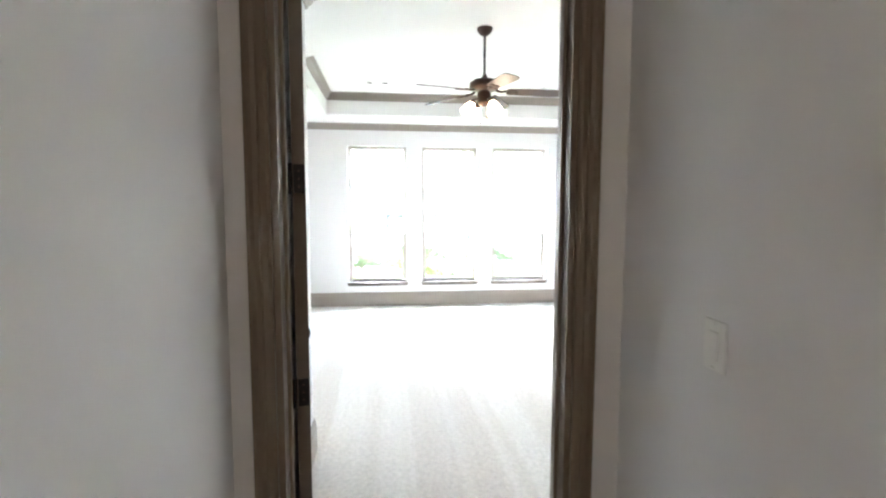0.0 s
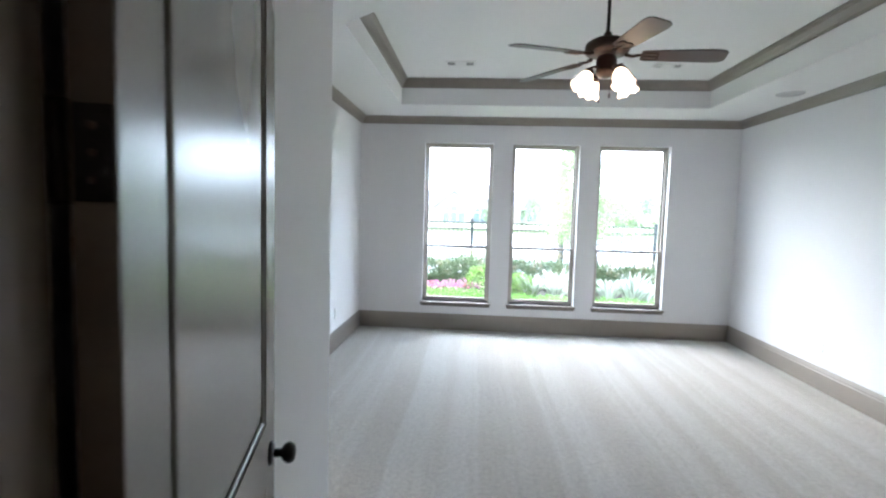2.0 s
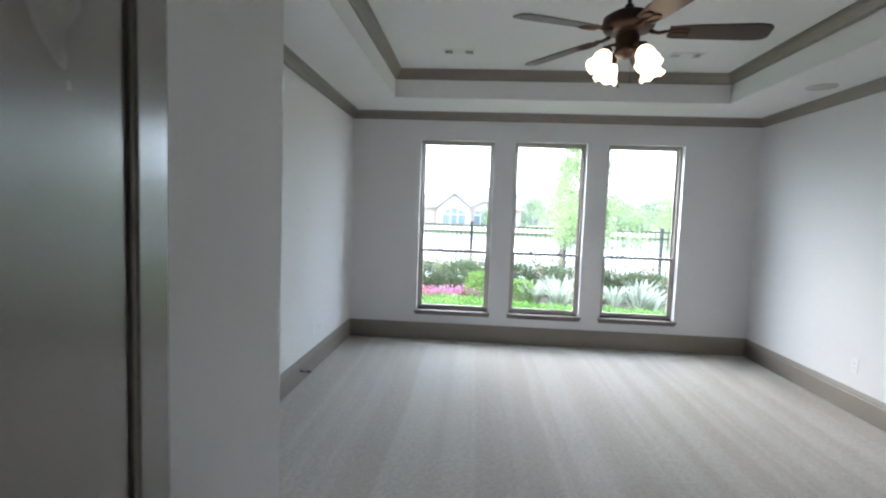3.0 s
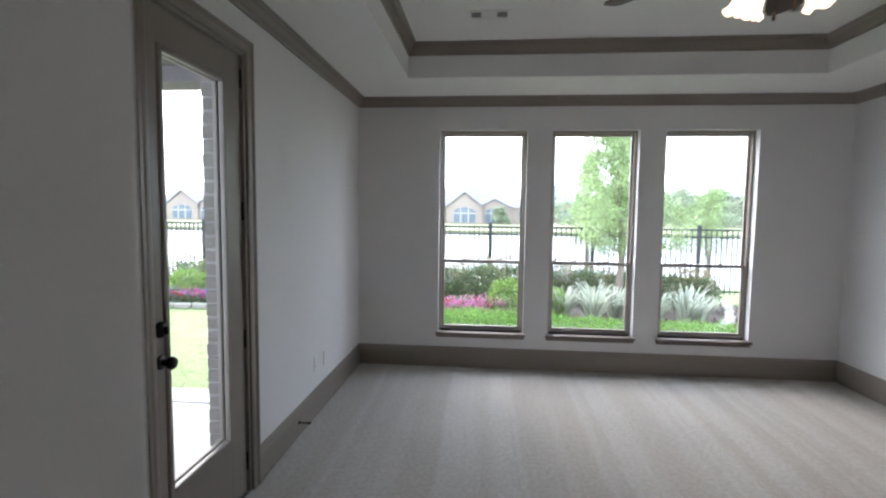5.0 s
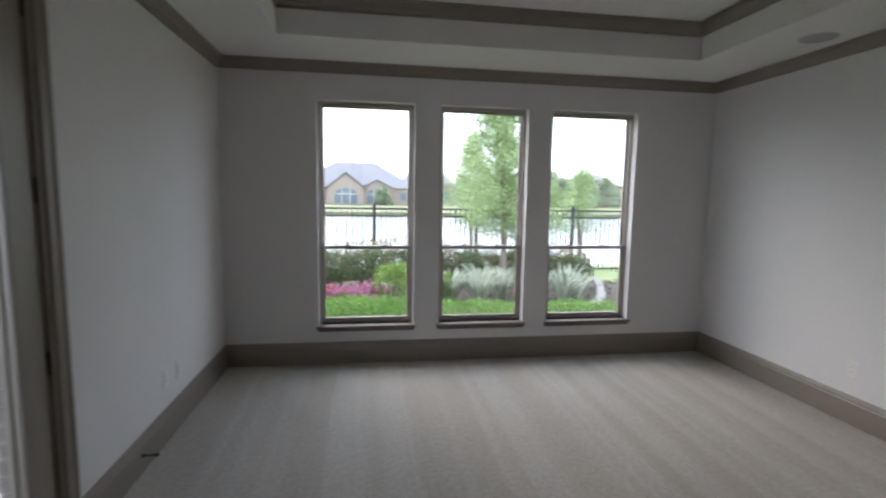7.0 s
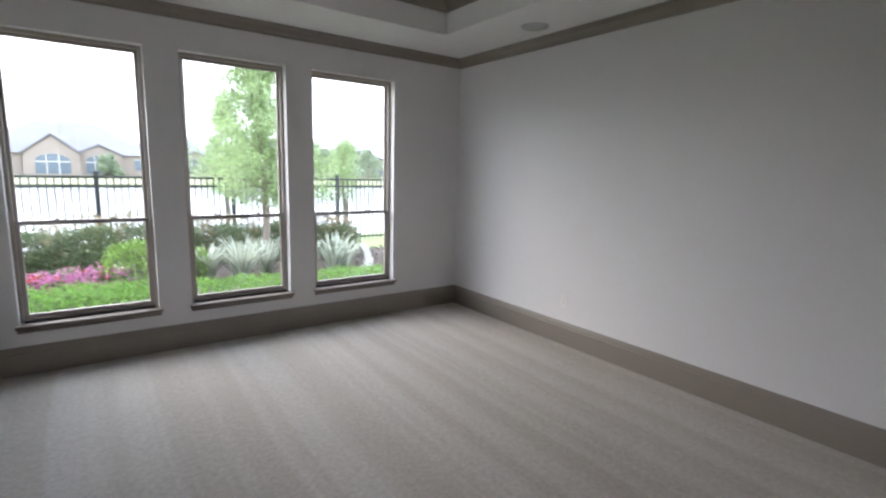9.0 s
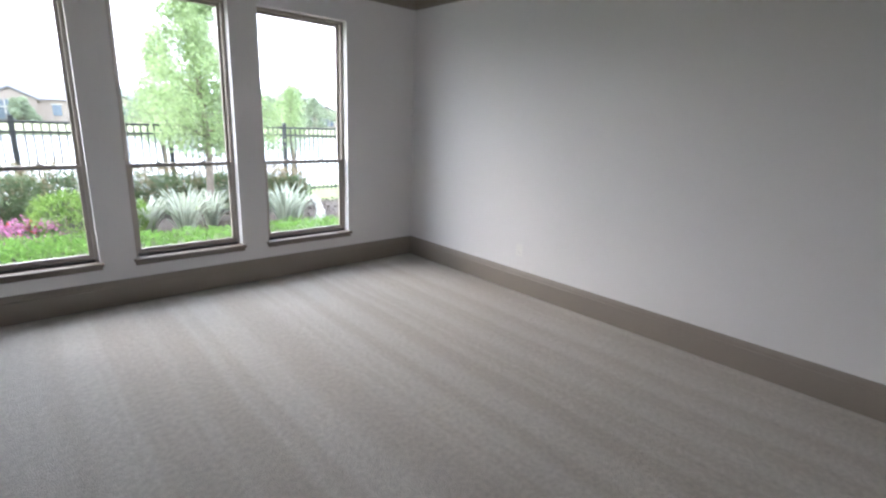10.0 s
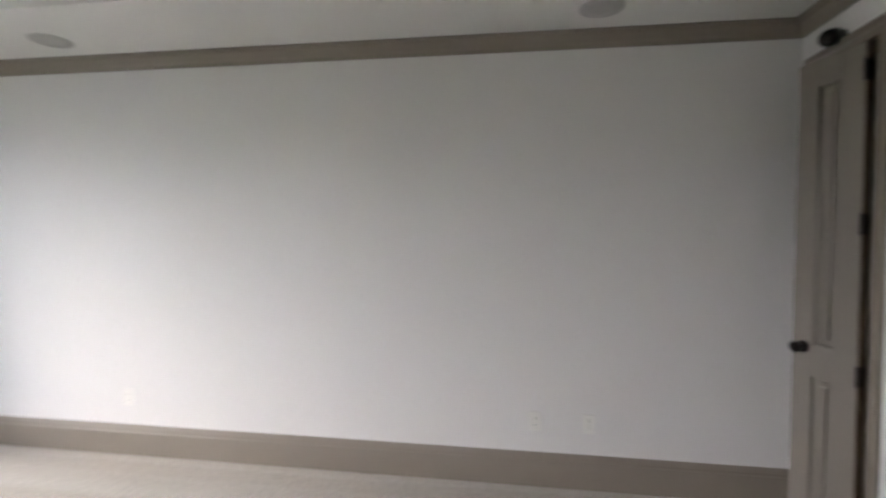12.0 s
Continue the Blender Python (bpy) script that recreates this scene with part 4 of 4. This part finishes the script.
def tree(name, label, x, y, height, spread, seed, leaves, first):
    """A young tree: a tapered trunk, upswept limbs with twigs, and leaves strewn along them."""
    rng = random.Random(seed)
    t = thing(name, label, "tree", (x, y, GZ))
    bt, bl = bmesh.new(), bmesh.new()
    trunk = [Vector((0.05 * math.sin(k * 0.9), 0.04 * math.cos(k * 1.1), height * k / 9)) for k in range(10)]
    tube(bt, trunk, [0.062 * (1 - k / 9.6) + 0.004 for k in range(10)], 10)
    per = leaves // 46
    for k in range(46):
        f = first + (0.97 - first) * k / 45
        a = k * 2.4 + rng.uniform(-0.4, 0.4)
        reach = spread * (1.0 - 0.93 * ((f - first) / (1 - first)) ** 0.75) * rng.uniform(0.65, 1.15) * (0.65 if f < first + 0.06 else 1)
        base = trunk[int(f * 9)].lerp(trunk[min(9, int(f * 9) + 1)], f * 9 - int(f * 9))
        out = Vector((math.cos(a), math.sin(a), 0))
        pts = [base, base + out * reach * 0.45 + Vector((0, 0, reach * 0.18)), base + out * reach * 0.8 + Vector((0, 0, reach * 0.26)), base + out * reach + Vector((0, 0, reach * 0.22))]
        tube(bt, pts, [0.014 * (1.2 - f), 0.010 * (1.2 - f), 0.007 * (1.2 - f), 0.002], 5)
        for _ in range(12):
            u = rng.uniform(0.12, 1.0)
            c = pts[0].lerp(pts[3], u) + Vector((rng.uniform(-0.12, 0.12), rng.uniform(-0.12, 0.12), reach * 0.1 + rng.uniform(-0.1, 0.12)))
            leafy(bl, c, (0.2, 0.2, 0.15), per // 12, 0.055, rng, 0.1, 0.3, 0.45)
    part("trunk", bt, M_BARK, t, "slender grey trunk and limbs", True)
    part("crown", bl, M_LEAF, t, "airy light green crown")


tree("young_tree", "slender young tree with airy light green leaves by the fence", 2.66, 14.25, 4.7, 1.3, 8, 36000, 0.22)
tree("young_tree", "small young tree with light green leaves beyond the fence", 5.45, 17.1, 2.5, 0.85, 9, 5000, 0.38)
tree("young_tree", "young tree with light green leaves behind the fence", 2.70, 17.4, 3.3, 1.1, 12, 9000, 0.3)
tree("young_tree", "small young tree with sparse leaves beside the fence", -10.5, 16.9, 2.9, 0.9, 10, 8000, 0.3)


# ---- steel fence ----
FY, FSTEP, FX0 = 16.3, 2.29, 0.34
panel = thing("fence_panel", "black steel picket fence panel with two top rails", "fence", (FX0, FY, GZ), group="fence")
part("post", boxed(-0.038, 0.038, -0.038, 0.038, 0.0, 1.56, bevel=0.004), M_FENCE, panel)
part("post_cap", boxed(-0.046, 0.046, -0.046, 0.046, 1.56, 1.585, bevel=0.008), M_FENCE, panel)
for z in (0.10, 1.30, 1.46):
    part("rail", boxed(0.038, FSTEP - 0.038, -0.019, 0.019, z, z + 0.04, bevel=0.003), M_FENCE, panel)
picket_mesh = None
for k in range(19):
    x = 0.038 + (FSTEP - 0.076) * (k + 1) / 20
    if picket_mesh is None:
        ob = part("picket", boxed(-0.01, 0.01, -0.01, 0.01, 0.04, 1.46), M_FENCE, panel)
        picket_mesh = ob.data
    else:
        ob = new("picket", picket_mesh)
        ob.parent = panel
    ob.location = (x, 0, 0)
for k in range(-8, 6):
    if k:
        copy_thing(panel, pose(FX0 + FSTEP * k, FY, GZ))


# ---- across the pond ----
def far_house(x, y, width, seed, wide=1.0):
    """A one-and-a-half storey brick house with a hipped roof, a front gable and an arched porch."""
    h = thing("house", "tan brick house with a grey hipped roof across the pond", "house", (x, y, -0.6), group="houses across the pond")
    w, d, e, r = width / 2, 7.0, 3.2, 7.6 * wide
    part("wall", boxed(-w, w, 0, 2 * d, 0, e), M_HBRICK, h)
    bm = bmesh.new()
    a = [bm.verts.new(p) for p in ((-w - 0.5, -0.5, e), (w + 0.5, -0.5, e), (w + 0.5, 2 * d, e), (-w - 0.5, 2 * d, e), (-w * 0.35, d, r), (w * 0.35, d, r))]
    for f in ((0, 1, 5, 4), (1, 2, 5), (2, 3, 4, 5), (3, 0, 4), (0, 3, 2, 1)):
        bm.faces.new([a[i] for i in f])
    part("roof", bm, M_ROOF, h)
    for gx, gw, gh, gy in ((-1.6, 3.4, 5.8, -1.2), (4.2, 3.0, 4.5, -0.7)):
        bm = bmesh.new()
        f0 = [bm.verts.new((gx + px, gy, pz)) for px, pz in ((-gw, 0), (gw, 0), (gw, e), (0, gh), (-gw, e))]
        f1 = [bm.verts.new((gx + px, d, pz)) for px, pz in ((-gw, 0), (gw, 0), (gw, e), (0, gh), (-gw, e))]
        bm.faces.new(f0[::-1]), bm.faces.new(f1)
        for i in range(5):
            bm.faces.new((f0[i], f0[(i + 1) % 5], f1[(i + 1) % 5], f1[i]))
        part("gable", bm, M_HBRICK, h)
        bm = bmesh.new()
        for s in (-1, 1):
            q = [bm.verts.new((gx + s * px, py, pz)) for py in (gy - 0.3, d + gy) for px, pz in ((gw + 0.4, e - 0.25), (0, gh + 0.15), (0, gh + 0.4), (gw + 0.4, e))]
            for f in ((0, 1, 2, 3), (7, 6, 5, 4), (0, 4, 5, 1), (3, 2, 6, 7)):
                bm.faces.new([q[i] for i in f])
        part("roof", bm, M_ROOF, h)
        bm = bmesh.new()
        n = 12
        aw, ah = gw * 0.62, e * 0.62
        arc = [(-aw, 0.2), (aw, 0.2)] + [(aw * math.cos(t), ah + aw * 0.55 * math.sin(t)) for t in np.linspace(0, math.pi, n)]
        fr = [bm.verts.new((gx + px, gy - 0.06, pz)) for px, pz in arc]
        bk = [bm.verts.new((gx + px, gy + 0.1, pz)) for px, pz in arc]
        bm.faces.new(fr[::-1])
        for i in range(len(arc)):
            bm.faces.new((fr[i], fr[(i + 1) % len(arc)], bk[(i + 1) % len(arc)], bk[i]))
        win = part("window", bm, M_HWIN, h, "dark arched glazed porch")
        bm = bmesh.new()
        for px in (-0.35, 0.35):
            box(bm, gx + px * aw - 0.07, gx + px * aw + 0.07, gy - 0.14, gy - 0.05, 0.2, ah + aw * 0.5)
        box(bm, gx - aw, gx + aw, gy - 0.14, gy - 0.05, ah - 0.08, ah + 0.08)
        part("mullions", bm, M_HTRIM, win)
    for wx in (-w * 0.75, w * 0.12, w * 0.82):
        p = part("window", boxed(wx - 0.55, wx + 0.55, -0.05, 0.1, 0.9, 2.5), M_HWIN, h)
        part("frame", boxed(wx - 0.65, wx + 0.65, -0.12, -0.04, 2.5, 2.65), M_HTRIM, p)


far_house(-2.4, 101, 23, 1, 1.1)
far_house(14.5, 122, 15, 2, 1.2)
far_house(53, 112, 16, 3)
far_house(-34, 108, 18, 4)
far_house(-62, 104, 19, 5, 1.1)


def far_tree(x, y, height, spread, seed):
    rng = random.Random(seed)
    t = thing("far_tree", "green tree on the far bank, its leaves coloured pale for haze", "tree", (x, y, -0.6), group="trees across the pond")
    bt, bl = bmesh.new(), bmesh.new()
    tube(bt, [(0, 0, 0), (0.1, 0, height * 0.5), (0, 0.1, height * 0.9)], [0.16, 0.1, 0.03], 7)
    for k in range(22):
        a, f = rng.uniform(0, 6.28), rng.uniform(0.1, 0.95)
        rr = 1.35 * spread * (1.1 - f) * rng.uniform(0.5, 1.1)
        c = (rr * math.cos(a), rr * math.sin(a), height * f)
        tube(bt, [(0, 0, height * f * 0.8), c], [0.05, 0.02], 5)
        leafy(bl, c, (spread * 0.42, spread * 0.42, height * 0.14), 150, 0.36, rng, 0.15, width=0.7)
    part("trunk", bt, M_BARK, t)
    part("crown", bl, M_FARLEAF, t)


for k, (x, y, hgt, sp) in enumerate(((2.6, 98, 3.6, 1.2), (19, 103, 6.0, 2.6), (29, 98, 5.0, 2.6), (38, 98, 5.5, 2.6), (44, 99, 4.6, 2.6), (49, 101, 6.0, 2.8), (33.5, 101, 7.5, 3.2), (45, 104, 7.0, 3.0), (25, 107, 7.0, 3.0), (39, 107, 7.5, 3.2), (12, 104, 6.5, 2.8), (22, 100, 5.5, 2.4), (27, 99, 6.5, 2.6), (31, 103, 5.0, 2.2), (36, 99, 7.0, 3.0), (41, 101, 5.5, 2.4), (-14, 104, 7.0, 3.0), (-21, 100, 6.0, 2.8), (-26, 106, 8.0, 3.2), (-45, 103, 7.0, 3.0), (-50, 100, 5.5, 2.6), (-75, 102, 7.5, 3.2), (58, 104, 7.0, 3.0), (-85, 100, 6.5, 3.0), (-95, 104, 8.0, 3.4))):
    far_tree(x, y, hgt, sp, 200 + k)

# ---- lawn blades beyond the patio ----
rng = np.random.default_rng(4)
N = 40000
px, py = rng.uniform(-10.5, -1.7, N), rng.uniform(9.32, 13.42, N)
ang, hh, lean = rng.uniform(0, 6.28, N), rng.uniform(0.012, 0.024, N), rng.normal(0, 0.02, (N, 2))
verts = np.zeros((N, 3, 3))
verts[:, 0] = np.stack([px - 0.004 * np.cos(ang), py - 0.004 * np.sin(ang), np.full(N, GZ)], 1)
verts[:, 1] = np.stack([px + 0.004 * np.cos(ang), py + 0.004 * np.sin(ang), np.full(N, GZ)], 1)
verts[:, 2] = np.stack([px + lean[:, 0], py + lean[:, 1], GZ + hh], 1)
me = bpy.data.meshes.new("grass")
me.from_pydata(verts.reshape(-1, 3).tolist(), [], np.arange(N * 3).reshape(-1, 3).tolist())
me.materials.append(M_BLADES)
tagged(new("grass", me), "short mown green lawn grass", "grass", kind="stuff")

# ---- brick veneer round the patio door, outside ----
veneer = structure("wall_veneer", boxed(XW - 0.254, XW - 0.15, D1 + 0.026, YN + 0.2, GZ, 3.0), M_MORTAR, "mortar bed of the brick veneer", "brick wall")
brick_a, brick_b = None, None
rows = 40
for k in range(rows):
    z = GZ + 0.008 + k * 0.0755
    for j in range(3):
        half = k % 2
        y0 = D1 + 0.022 + (0.0 if j == 0 else (0.10 if half else 0.205) + (j - 1) * 0.205)
        ln = (0.092 if half else 0.195) if j == 0 else 0.195
        key = brick_b if (half and j == 0) else brick_a
        if key is None:
            ob = part("brick", boxed(-0.05, 0.05, 0, ln, 0, 0.0655, bevel=0.004), M_BRICK, veneer)
            if half and j == 0:
                brick_b = ob.data
            else:
                brick_a = ob.data
        else:
            ob = new("brick", key)
            ob.parent = veneer
        ob.location = (XW - 0.208 + 0.003 * math.sin(k * 2.3 + j), y0 + 0.004 * math.sin(k * 5.1), z)
